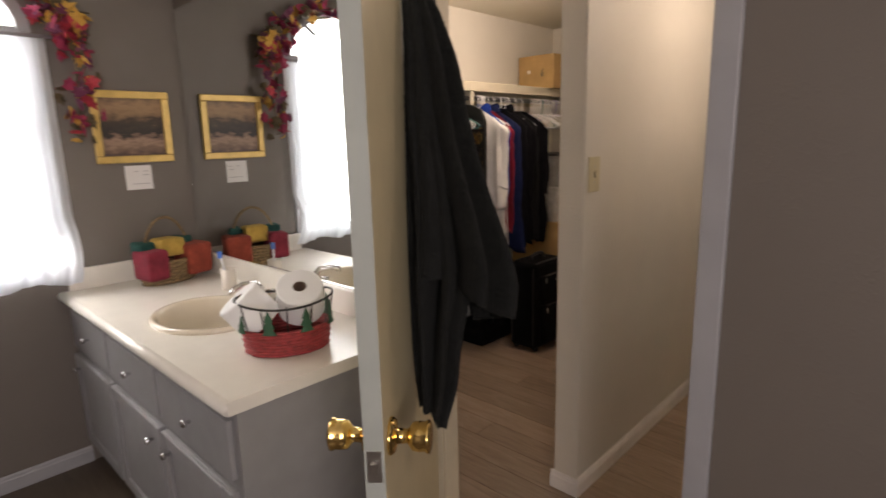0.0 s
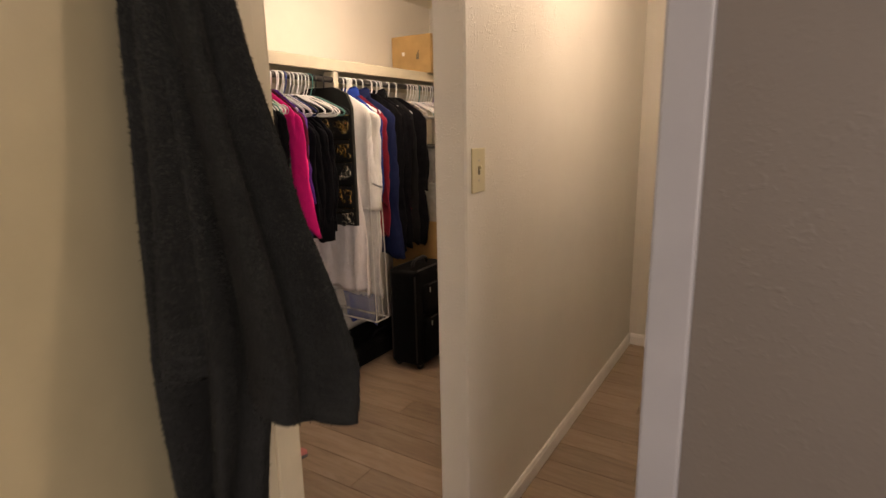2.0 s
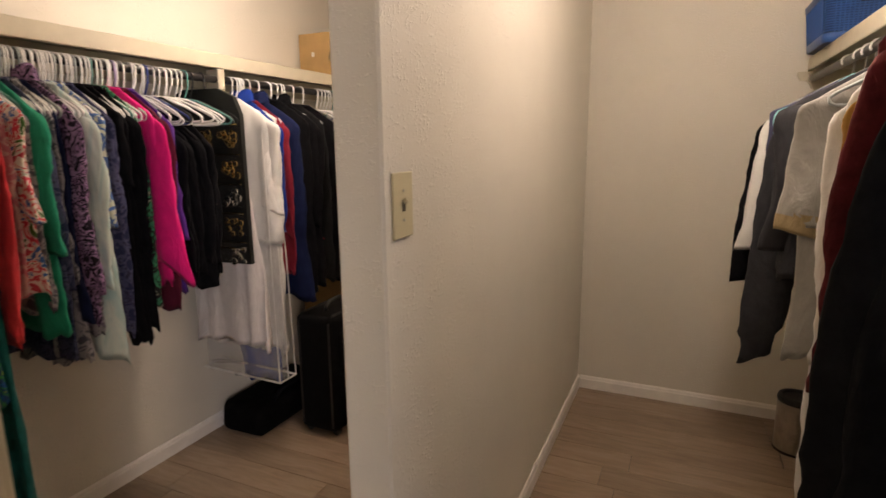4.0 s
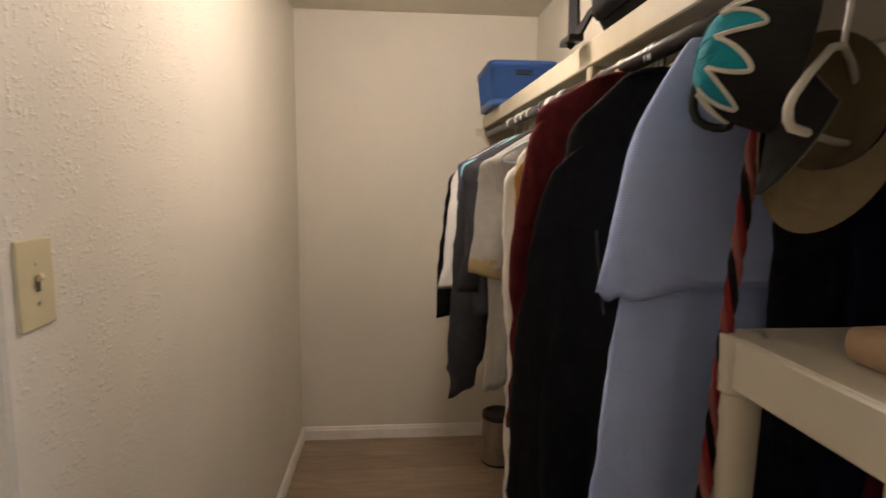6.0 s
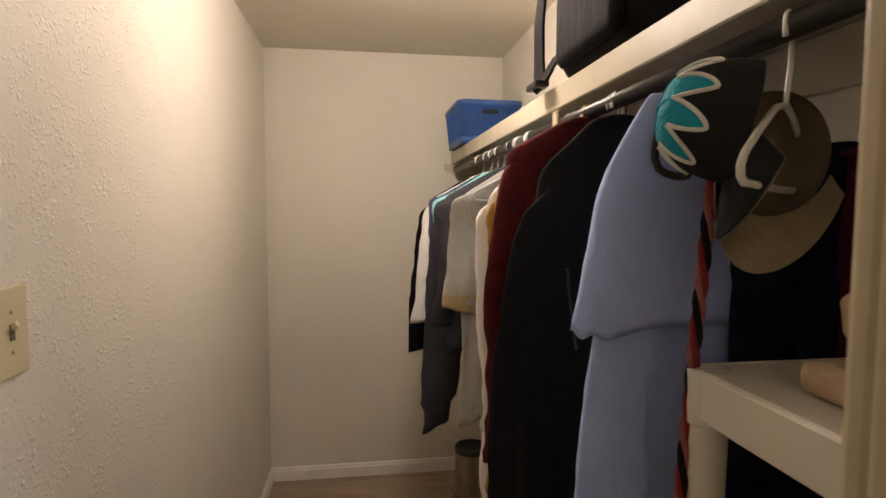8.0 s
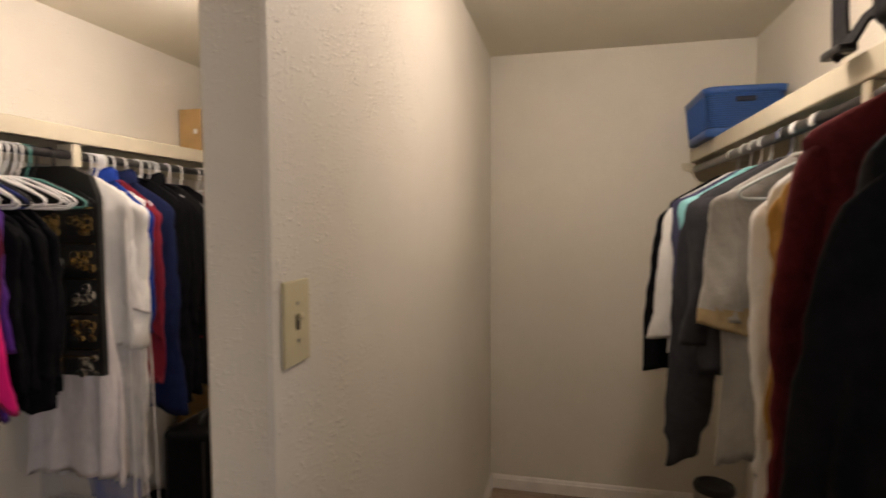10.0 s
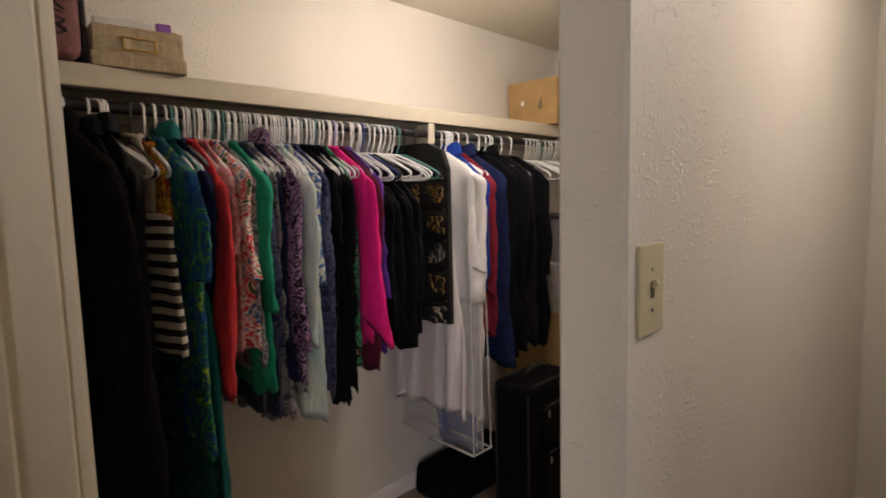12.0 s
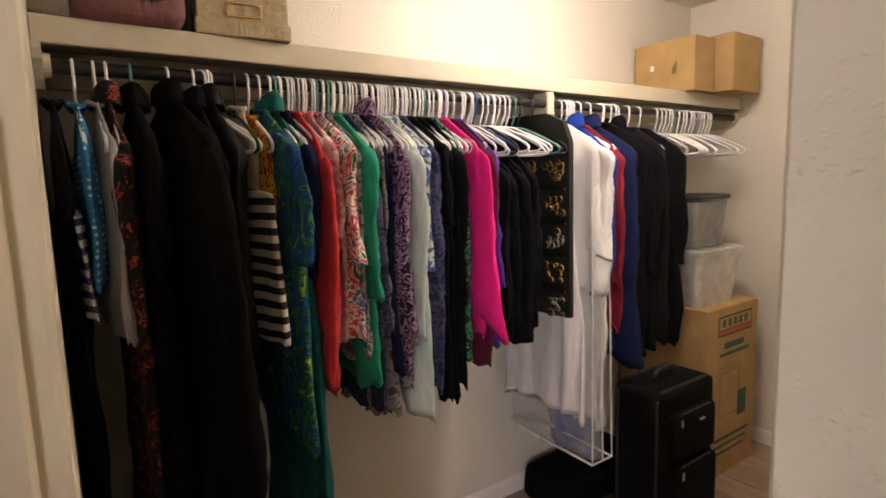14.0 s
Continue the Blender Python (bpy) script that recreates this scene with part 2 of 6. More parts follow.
# jamb, stop and casings of the doorway
def frame_of_door():
    bm = bmesh.new()
    for a, b, xe in ((Y0 - 0.018, Y0, XC - 0.03), (Y1, Y1 + 0.018, XC + 0.002)):
        box(bm, (XB - 0.002, a, 0), (xe, b, HD), 0.002)
    box(bm, (XB - 0.002, Y0 - 0.018, HD), (XC + 0.002, Y1 + 0.018, HD + 0.018), 0.002)
    box(bm, (XB + 0.036, Y0, 0), (XB + 0.066, Y0 + 0.011, HD), 0.002)
    box(bm, (XB + 0.04, Y1 - 0.011, 0), (XB + 0.075, Y1, HD), 0.002)
    single("door_jamb", bm, M_CREAMTRIM, "cream painted door jamb with a stop", "door frame", "structure")
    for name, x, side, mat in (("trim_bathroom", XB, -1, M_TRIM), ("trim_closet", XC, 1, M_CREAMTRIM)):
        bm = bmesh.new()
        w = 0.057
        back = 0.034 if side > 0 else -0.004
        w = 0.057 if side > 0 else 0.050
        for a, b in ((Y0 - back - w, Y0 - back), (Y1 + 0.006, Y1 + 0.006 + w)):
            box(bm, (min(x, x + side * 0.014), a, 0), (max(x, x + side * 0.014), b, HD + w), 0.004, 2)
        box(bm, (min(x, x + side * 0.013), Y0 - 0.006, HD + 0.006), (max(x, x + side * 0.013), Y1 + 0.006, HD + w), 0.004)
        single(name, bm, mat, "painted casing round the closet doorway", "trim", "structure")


frame_of_door()


def baseboard(name, p, q, n, mat, h=0.078):
    """A moulded board along p-q on a wall whose normal is n."""
    p, q, n = Vector((*p, 0)), Vector((*q, 0)), Vector((*n, 0))
    prof = [(0, 0), (0.012, 0), (0.012, h * 0.72), (0.009, h * 0.80), (0.008, h * 0.9), (0.003, h), (0, h)]
    bm = bmesh.new()
    rings(bm, [[e + n * a + Vector((0, 0, z)) for a, z in prof] for e in (p, q)])
    single(name, bm, mat, "low moulded baseboard along the wall", "baseboard", "structure")


M_BASE = plain("baseboard_paint", (0.84, 0.80, 0.76), 0.4, var=0.05)
baseboard("baseboard", (XE, -0.012), (XE, YR), (-1, 0), M_BASE)
baseboard("baseboard", (0, 0), (XE, 0), (0, -1), M_BASE)
baseboard("baseboard", (0, -0.012), (0, 0.122), (-1, 0), M_BASE)
baseboard("baseboard", (0, 0.11), (XL, 0.11), (0, 1), M_BASE)
baseboard("baseboard", (XC, YB), (XL, YB), (0, -1), M_BASE)
baseboard("baseboard", (XL, 0.122), (XL, YB - 0.012), (-1, 0), M_BASE)
baseboard("baseboard", (XC, YR), (XE - 0.012, YR), (0, 1), M_BASE)
baseboard("baseboard", (-3.4, YW), (XB - 0.56, YW), (0, -1), M_TRIM)


# ---- shelves and rods ----
def shelf_run(name, yw, d, label, post_x, xs=(XC + 0.001, XE - 0.001), z=1.80):
    """Shelf with a deep front lip on cleats; d is the side on which the room lies."""
    e = thing(name, label, "closet shelf", kind="structure")
    yf = yw + d * 0.275
    bm = bmesh.new()
    box(bm, (xs[0], min(yw, yf), z + 0.042), (xs[1], max(yw, yf), z + 0.060), 0.002)
    part("board", bm, M_SHELF, e)
    bm = bmesh.new()
    box(bm, (xs[0], min(yf, yf + d * 0.018), z), (xs[1], max(yf, yf + d * 0.018), z + 0.062), 0.003)
    part("front_lip", bm, M_SHELF, e)
    bm = bmesh.new()
    box(bm, (xs[0] + 0.02, min(yw, yw + d * 0.018), z - 0.06), (xs[1] - 0.02, max(yw, yw + d * 0.018), z + 0.040), 0.003)
    part("wall_cleat", bm, M_SHELF, e)
    for x0, x1 in ((xs[0], xs[0] + 0.018), (xs[1] - 0.018, xs[1])):
        bm = bmesh.new()
        prof = [(0, -0.10), (0.22, -0.10), (0.255, -0.094), (0.275, -0.075), (0.285, -0.055), (0.30, -0.045), (0.325, -0.04), (0.335, -0.02), (0.335, -0.002), (0, -0.002)]
        rings(bm, [[(x, yw + d * a, z + b) for a, b in prof] for x in (x0, x1)])
        part("end_bracket", bm, M_SHELF, e, "scroll-cut end bracket")
    bm = bmesh.new()
    box(bm, (post_x - 0.019, min(yf - d * 0.06, yf + d * 0.016), z - 0.09), (post_x + 0.019, max(yf - d * 0.06, yf + d * 0.016), z - 0.001), 0.004)
    part("rod_hanger_block", bm, M_SHELF, e)
    return e


ROD_L, ROD_R, ROD_Z = YB - 0.27, YR + 0.27, 1.755
shelf_run("closet_shelf_long", YB, -1, "cream painted shelf with front lip over the long clothes rod", 0.985, (XC + 0.001, XL - 0.001))
shelf_run("closet_shelf_short", YR, 1, "cream painted shelf with front lip over the shorter clothes rod", 0.60, z=1.79)


def rod(y, label, xe):
    e = thing("clothes_rod", label, "clothes rod", pose(XC, y, ROD_Z))
    bm = bmesh.new()
    tube(bm, [(0.019, 0, 0), (xe - XC - 0.019, 0, 0)], 0.0165, 16)
    part("bar", bm, M_ROD, e, smooth=True)
    for x in (0.018, xe - XC - 0.034):
        bm = bmesh.new()
        tube(bm, [(x, 0, 0), (x + 0.016, 0, 0)], 0.027, 18)
        part("socket", bm, M_SHELF, e, "round cream rod socket", smooth=False)
    return e


rod(ROD_L, "dark steel clothes rod under the long shelf", XL)
rod(ROD_R, "dark steel clothes rod under the shorter shelf", XE)

# ---- door, opened into the bathroom ----
M_DOOR = plain("door_cream_paint", (0.58, 0.495, 0.31), 0.4, var=0.04, bumpy=0.12)
M_DOOREDGE = plain("door_edge_paint", (0.36, 0.375, 0.335), 0.5, var=0.06)
M_BRASS = plain("brass", (0.83, 0.58, 0.22), 0.16, 1.0, var=0.05, bumpy=0)
M_STEEL = plain("worn_steel", (0.55, 0.53, 0.50), 0.3, 1.0, var=0.1)
DOOR_W, DOOR_A = 0.762, 218.0
DOOR_M = pose(XB - 0.012, Y1 - 0.004, 0, 0, 0, DOOR_A)


def door():
    """Along its own x from the hinge; the closet face is y = 0.0175 side (turned to the opening)."""
    e = thing("door_1", "cream flush door standing half open into the bathroom", "door", DOOR_M, kind="structure")
    bm = bmesh.new()
    box(bm, (0.004, -0.0175, 0.012), (DOOR_W - 0.002, 0.0175, HD - 0.004), 0.0015)
    part("leaf", bm, M_DOOR, e)
    bm = bmesh.new()
    box(bm, (DOOR_W - 0.0025, -0.0172, 0.014), (DOOR_W, 0.0172, HD - 0.006))
    part("latch_edge", bm, M_DOOREDGE, e, "pale grey painted latch edge")
    zk = 0.985
    for s in (-1, 1):
        bm = bmesh.new()
        turned(bm, [(0.033, 0.0), (0.033, 0.004), (0.028, 0.010), (0.014, 0.013), (0.0125, 0.030), (0.016, 0.034), (0.0245, 0.040), (0.0265, 0.052), (0.0255, 0.062), (0.0285, 0.066), (0.0285, 0.070), (0.022, 0.073), (0.010, 0.0725)], 32)
        bmesh.ops.transform(bm, matrix=pose(DOOR_W - 0.054, s * 0.0175, zk, -90 * s, 0, 0), verts=bm.verts)
        part("door_knob", bm, M_BRASS, e, "polished brass door knob with rose", smooth=True)
    bm = bmesh.new()
    box(bm, (DOOR_W, -0.0125, zk - 0.055), (DOOR_W + 0.0015, 0.0125, zk + 0.002))
    plate = part("latch_plate", bm, M_STEEL, e, "worn steel latch plate")
    bm = bmesh.new()
    box(bm, (DOOR_W + 0.0015, -0.006, zk - 0.038), (DOOR_W + 0.010, 0.006, zk - 0.015), 0.002)
    part("latch_bolt", bm, M_STEEL, plate)
    for z in (0.2, 1.0, 1.8):
        bm = bmesh.new()
        tube(bm, [(-0.004, 0.02, z - 0.045), (-0.004, 0.02, z + 0.045)], 0.006, 10)
        part("hinge", bm, M_BRASS, e, smooth=True)
    return e


door()


# ---- bathroom window wall ----
WX0, WX1, WZ0, WZ1 = -2.19, -1.27, 0.98, 2.30
WSP = 1.98        # where the arched head springs


def window_wall():
    bm = bmesh.new()
    box(bm, (-3.4, YW, 0), (WX0, YW + 0.1, H))
    box(bm, (WX1, YW, 0), (XV, YW + 0.1, H))
    box(bm, (WX0, YW, 0), (WX1, YW + 0.1, WZ0))
    box(bm, (WX0, YW, WZ1), (WX1, YW + 0.1, H))
    cx, hw = (WX0 + WX1) / 2, (WX1 - WX0) / 2
    arch = [(cx + hw * math.cos(math.pi * i / 20), WSP + (WZ1 - 0.002 - WSP) * math.sin(math.pi * i / 20)) for i in range(21)]
    for (xa, za), (xb, zb) in zip(arch, arch[1:]):
        rings(bm, [[(xb, y, zb), (xa, y, za), (xa, y, WZ1), (xb, y, WZ1)] for y in (YW, YW + 0.1)])
    single("wall_window", bm, M_GREY, "grey painted bathroom wall with a window", "wall", "structure")
    e = thing("window_1", "white framed bathroom window behind a sheer curtain", "window", kind="structure")
    bm = bmesh.new()
    for lo, hi in (((WX0, YW - 0.012, WZ0 - 0.05), (WX0 + 0.045, YW + 0.06, WSP)), ((WX1 - 0.045, YW - 0.012, WZ0 - 0.05), (WX1, YW + 0.06, WSP)), ((WX0 + 0.045, YW - 0.012, WZ0 - 0.05), (WX1 - 0.045, YW + 0.06, WZ0)), ((WX0 + 0.045, YW + 0.01, WSP - 0.03), (WX1 - 0.045, YW + 0.06, WSP + 0.02)), ((WX0 + 0.045, YW + 0.02, 1.55), (WX1 - 0.045, YW + 0.05, 1.59))):
        box(bm, lo, hi, 0.003)
    loops = []
    for xa, za in arch:
        dx, dz = (xa - cx) / hw, (za - WSP) / (WZ1 - WSP)
        loops.append([(xa - dx * k, y, za - dz * k) for k, y in ((0, YW - 0.012), (0.045, YW - 0.012), (0.045, YW + 0.06), (0, YW + 0.06))])
    rings(bm, loops)
    tube(bm, [(cx, YW + 0.035, WSP), (cx + 0.30, YW + 0.035, WSP + 0.22)], 0.012, 6)
    tube(bm, [(cx, YW + 0.035, WSP), (cx - 0.30, YW + 0.035, WSP + 0.22)], 0.012, 6)
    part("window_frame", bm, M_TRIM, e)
    bm = bmesh.new()
    box(bm, (WX0 + 0.04, YW + 0.03, WZ0), (WX1 - 0.04, YW + 0.034, WZ1 - 0.04))
    m, nt, b = base_mat("window_glass", 0.02)
    b.inputs["Transmission Weight"].default_value = 1.0
    g = part("pane", bm, m, e)
    g.visible_shadow = False


window_wall()
M_GLOW, nt, b = base_mat("bright_outdoors", 1.0)
em = nt.nodes.new("ShaderNodeEmission")
em.inputs[0].default_value, em.inputs[1].default_value = (0.92, 0.96, 1.0, 1), 16.0
nt.links.new(em.outputs[0], nt.nodes["Material Output"].inputs[0])
bm = bmesh.new()
box(bm, (-4.5, YW + 1.2, -0.5), (0.5, YW + 1.25, 4.0))
single("backdrop", bm, M_GLOW, "overexposed daylight outside the window", "backdrop", "structure")


def cloth_sheet(w, h, pleats, depth, puff=0.0, nx=90, nz=26, seed=1):
    """A hanging sheet with vertical pleats, gathered at the hem when puff is set."""
    bm = bmesh.new()
    rnd = random.Random(seed)
    ph = [rnd.uniform(0, 6.28) for _ in range(5)]
    grid = []
    for k in range(nz + 1):
        f = k / nz
        row = []
        for i in range(nx + 1):
            u = i / nx
            a = depth * (0.4 + 0.6 * f) * (math.sin(u * pleats * 6.283 + ph[0]) + 0.5 * math.sin(u * pleats * 11.1 + ph[1] + f * 1.5))
            belly = puff * math.sin(min(1, max(0, (f - 0.72) / 0.28)) * math.pi) * (1 + 0.3 * math.sin(u * 17 + ph[2]))
            row.append(bm.verts.new(((u - 0.5) * w, -a - belly, -f * h + 0.012 * math.sin(u * 23 + ph[3]) * f)))
        grid.append(row)
    for a, b2 in zip(grid, grid[1:]):
        for i in range(nx):
            bm.faces.new((a[i], a[i + 1], b2[i + 1], b2[i]))
    return bm


def curtain():
    e = thing("window_curtain", "sheer white curtain gathered and puffed at its hem over the window", "curtain", pose(-1.735, YW - 0.045, WSP - 0.02))
    m, nt, b = base_mat("sheer_white", 0.9)
    b.inputs["Base Color"].default_value = (0.9, 0.9, 0.92, 1)
    t = nt.nodes.new("ShaderNodeBsdfTranslucent")
    t.inputs[0].default_value = (0.9, 0.93, 0.98, 1)
    mx = nt.nodes.new("ShaderNodeMixShader")
    mx.inputs[0].default_value = 0.6
    nt.links.new(b.outputs[0], mx.inputs[1]), nt.links.new(t.outputs[0], mx.inputs[2])
    nt.links.new(mx.outputs[0], nt.nodes["Material Output"].inputs[0])
    part("sheer", cloth_sheet(1.0, 1.06, 15, 0.010, 0.07, nx=150, nz=40), m, e, smooth=True)
    bm = bmesh.new()
    tube(bm, [(-0.53, 0, 0.0), (0.53, 0, 0.0)], 0.008, 10)
    part("curtain_rod", bm, M_TRIM, e, "thin white curtain rod", smooth=True)


curtain()


def garland():
    """Autumn leaves on a wire arched over the window."""
    e = thing("leaf_garland", "artificial autumn leaf garland in red, gold and plum over the window", "garland", pose(-1.72, YW - 0.07, 0))
    pts = []
    for k in range(41):
        a = math.pi * (k / 40)
        pts.append(Vector((-0.58 * math.cos(a), 0, 1.95 + 0.33 * math.sin(a))))
    pts = [Vector((-0.56, 0, 1.56)), Vector((-0.58, 0, 1.75))] + pts + [Vector((0.58, 0, 1.75)), Vector((0.56, 0, 1.56))]
    bm = bmesh.new()
    tube(bm, pts, 0.005, 6)
    part("wire", bm, plain("garland_wire", (0.12, 0.08, 0.05), 0.8), e)
    rnd = random.Random(7)
    mats = [plain("leaf_" + n, c, 0.6, var=0.3, scale=60) for n, c in (("red", (0.42, 0.03, 0.05)), ("gold", (0.55, 0.30, 0.05)), ("plum", (0.16, 0.03, 0.08)), ("wine", (0.30, 0.02, 0.07)), ("dark", (0.10, 0.07, 0.03)))]
    out = [(0, 0.55), (0.3, 0.35), (0.55, 0.5), (0.6, 0.2), (1.0, 0), (0.6, -0.2), (0.55, -0.5), (0.3, -0.35), (0, -0.55), (-0.25, -0.2), (-0.25, 0.2)]
    data = []
    for m in mats:
        bm = bmesh.new()
        c = bm.verts.new((0.3, 0, 0.12))
        vs = [bm.verts.new((a, b2, -0.1 * abs(b2))) for a, b2 in out]
        for i in range(len(vs)):
            bm.faces.new((c, vs[i], vs[(i + 1) % len(vs)]))
        data.append(mesh_of("leaf", bm, m))
    for k in range(298):
        f = rnd.uniform(len(pts) - 8, len(pts) - 1.001) if k % 3 == 0 else rnd.uniform(0, len(pts) - 1.001)
        p = pts[int(f)].lerp(pts[int(f) + 1], f % 1)
        o = new("leaf", rnd.choice(data))
        o.parent = e
        sc = rnd.uniform(0.038, 0.068)
        o.matrix_local = Matrix.Translation(p + Vector((rnd.gauss(0, 0.036), rnd.uniform(-0.06, 0.03), rnd.gauss(0, 0.036)))) @ Euler([rnd.uniform(0, 6.28) for _ in range(3)]).to_matrix().to_4x4() @ Matrix.Scale(sc, 4)


garland()


def picture():
    e = thing("framed_painting", "gold framed dark landscape painting of a lake at dusk", "painting", pose(-0.925, YW - 0.002, 1.588, 1.5, 0, 0))
    w, h, f = 0.345, 0.335, 0.034
    gold = plain("gold_frame", (0.62, 0.42, 0.13), 0.4, 0.3, var=0.15)
    bm = bmesh.new()
    for lo, hi in (((-w / 2, -0.02, h / 2 - f), (w / 2, 0, h / 2)), ((-w / 2, -0.02, -h / 2), (w / 2, 0, -h / 2 + f)), ((-w / 2, -0.02, -h / 2 + f), (-w / 2 + f, 0, h / 2 - f)), ((w / 2 - f, -0.02, -h / 2 + f), (w / 2, 0, h / 2 - f))):
        box(bm, lo, hi, 0.005, 2)
    part("picture_frame", bm, gold, e)
    m, nt, b = base_mat("dusk_painting", 0.5)
    v = coords(nt, (1, 1, 1))
    sep = nt.nodes.new("ShaderNodeSeparateXYZ")
    nt.links.new(v, sep.inputs[0])
    add = nt.nodes.new("ShaderNodeMath")
    add.operation = "MULTIPLY_ADD"
    n = noise_of(nt, coords(nt, (1, 1, 2.2)), 16, 5, 0.6)
    nt.links.new(n, add.inputs[0])
    add.inputs[1].default_value = 0.14
    nt.links.new(sep.outputs[2], add.inputs[2])
    sc = nt.nodes.new("ShaderNodeMath")
    sc.operation = "MULTIPLY_ADD"
    nt.links.new(add.outputs[0], sc.inputs[0])
    sc.inputs[1].default_value, sc.inputs[2].default_value = 3.4, 0.27
    r = ramp(nt, sc.outputs[0], [(0.0, (0.07, 0.045, 0.035)), (0.16, (0.20, 0.12, 0.08)), (0.27, (0.34, 0.22, 0.15)), (0.36, (0.16, 0.095, 0.065)), (0.40, (0.022, 0.016, 0.012)), (0.60, (0.055, 0.036, 0.022)), (0.72, (0.26, 0.155, 0.08)), (0.85, (0.34, 0.21, 0.11)), (1.0, (0.15, 0.09, 0.055))])
    nt.links.new(r, b.inputs["Base Color"])
    bm = bmesh.new()
    box(bm, (-w / 2 + f - 0.002, -0.008, -h / 2 + f - 0.002), (w / 2 - f + 0.002, -0.002, h / 2 - f + 0.002))
    part("canvas", bm, m, e)


picture()


def wall_card():
    e = thing("wall_card", "small white paper card pinned under the painting", "card", pose(-0.925, YW - 0.002, 1.348))
    bm = bmesh.new()
    box(bm, (-0.06, -0.0015, -0.058), (0.06, 0, 0.058))
    part("paper", bm, plain("card_paper", (0.75, 0.72, 0.70), 0.8, var=0.02), e)
    ink = plain("faint_ink", (0.45, 0.42, 0.42), 0.8)
    for z, x0, x1 in ((0.03, -0.02, 0.0), (0.03, 0.025, 0.045), (0.012, 0.02, 0.045), (-0.03, -0.03, 0.045)):
        bm = bmesh.new()
        box(bm, (x0, -0.0025, z - 0.002), (x1, -0.0015, z + 0.002))
        part("text_line", bm, ink, e)


wall_card()

# ---- vanity ----
VX0, VY0, VZ = -1.315, 0.275, 0.812
M_VAN = plain("vanity_paint", (0.27, 0.262, 0.262), 0.45, var=0.05, bumpy=0.1)
M_COUNTER = plain("counter_laminate", (0.74, 0.70, 0.63), 0.28, var=0.03, bumpy=0.02)
M_CHROME = plain("chrome", (0.8, 0.8, 0.82), 0.08, 1.0, var=0.02, bumpy=0)


def vanity():
    e = thing("vanity_cabinet", "pale grey painted bathroom vanity with drawers and panelled doors", "cabinet")
    bm = bmesh.new()
    box(bm, (VX0 + 0.03, VY0, 0.09), (XV - 0.001, YW - 0.001, 0.66))
    for lo, hi in (((VX0 + 0.03, VY0), (VX0 + 0.05, YW - 0.001)), ((VX0 + 0.05, VY0), (XV - 0.001, VY0 + 0.02)), ((VX0 + 0.05, YW - 0.021), (XV - 0.001, YW - 0.001)), ((XV - 0.021, VY0 + 0.02), (XV - 0.001, YW - 0.021))):
        box(bm, (lo[0], lo[1], 0.66), (hi[0], hi[1], VZ))
    box(bm, (VX0 + 0.09, VY0 + 0.01, 0.0), (XV - 0.002, YW - 0.002, 0.09))
    part("body", bm, M_VAN, e)
    n, y = 3, VY0 + 0.02
    wd = (YW - 0.02 - y) / n
    for k in range(n):
        a, b2 = y + k * wd + 0.012, y + (k + 1) * wd - 0.012
        for name, z0, z1 in (("drawer_front", 0.60, 0.775), ("cabinet_door", 0.13, 0.565)):
            bm = bmesh.new()
            x = VX0 + 0.03
            box(bm, (x - 0.017, a, z0), (x, b2, z1), 0.004, 2)
            d = part(name, bm, M_VAN, e)
            if name == "cabinet_door":
                bm = bmesh.new()
                for lo, hi in (((a, z0), (a + 0.05, z1)), ((b2 - 0.05, z0), (b2, z1)), ((a + 0.05, z0), (b2 - 0.05, z0 + 0.05)), ((a + 0.05, z1 - 0.05), (b2 - 0.05, z1))):
                    box(bm, (x - 0.026, lo[0], lo[1]), (x - 0.016, hi[0], hi[1]), 0.003)
                part("door_frame", bm, M_VAN, d)
            yk = (a + b2) / 2 if name == "drawer_front" else (a + 0.06 if k % 2 else b2 - 0.06)
            zk = (z0 + z1) / 2 if name == "drawer_front" else z1 - 0.06
            bm = bmesh.new()
            turned(bm, [(0.006, 0), (0.005, 0.012), (0.012, 0.016), (0.0135, 0.022), (0.009, 0.027)], 16)
            bmesh.ops.transform(bm, matrix=pose(x - (0.017 if name == "drawer_front" else 0.026), yk, zk, 0, -90, 0), verts=bm.verts)
            part("knob", bm, M_CHROME, d, "small chrome knob", smooth=True)


vanity()
SINK = (-1.02, 1.01)


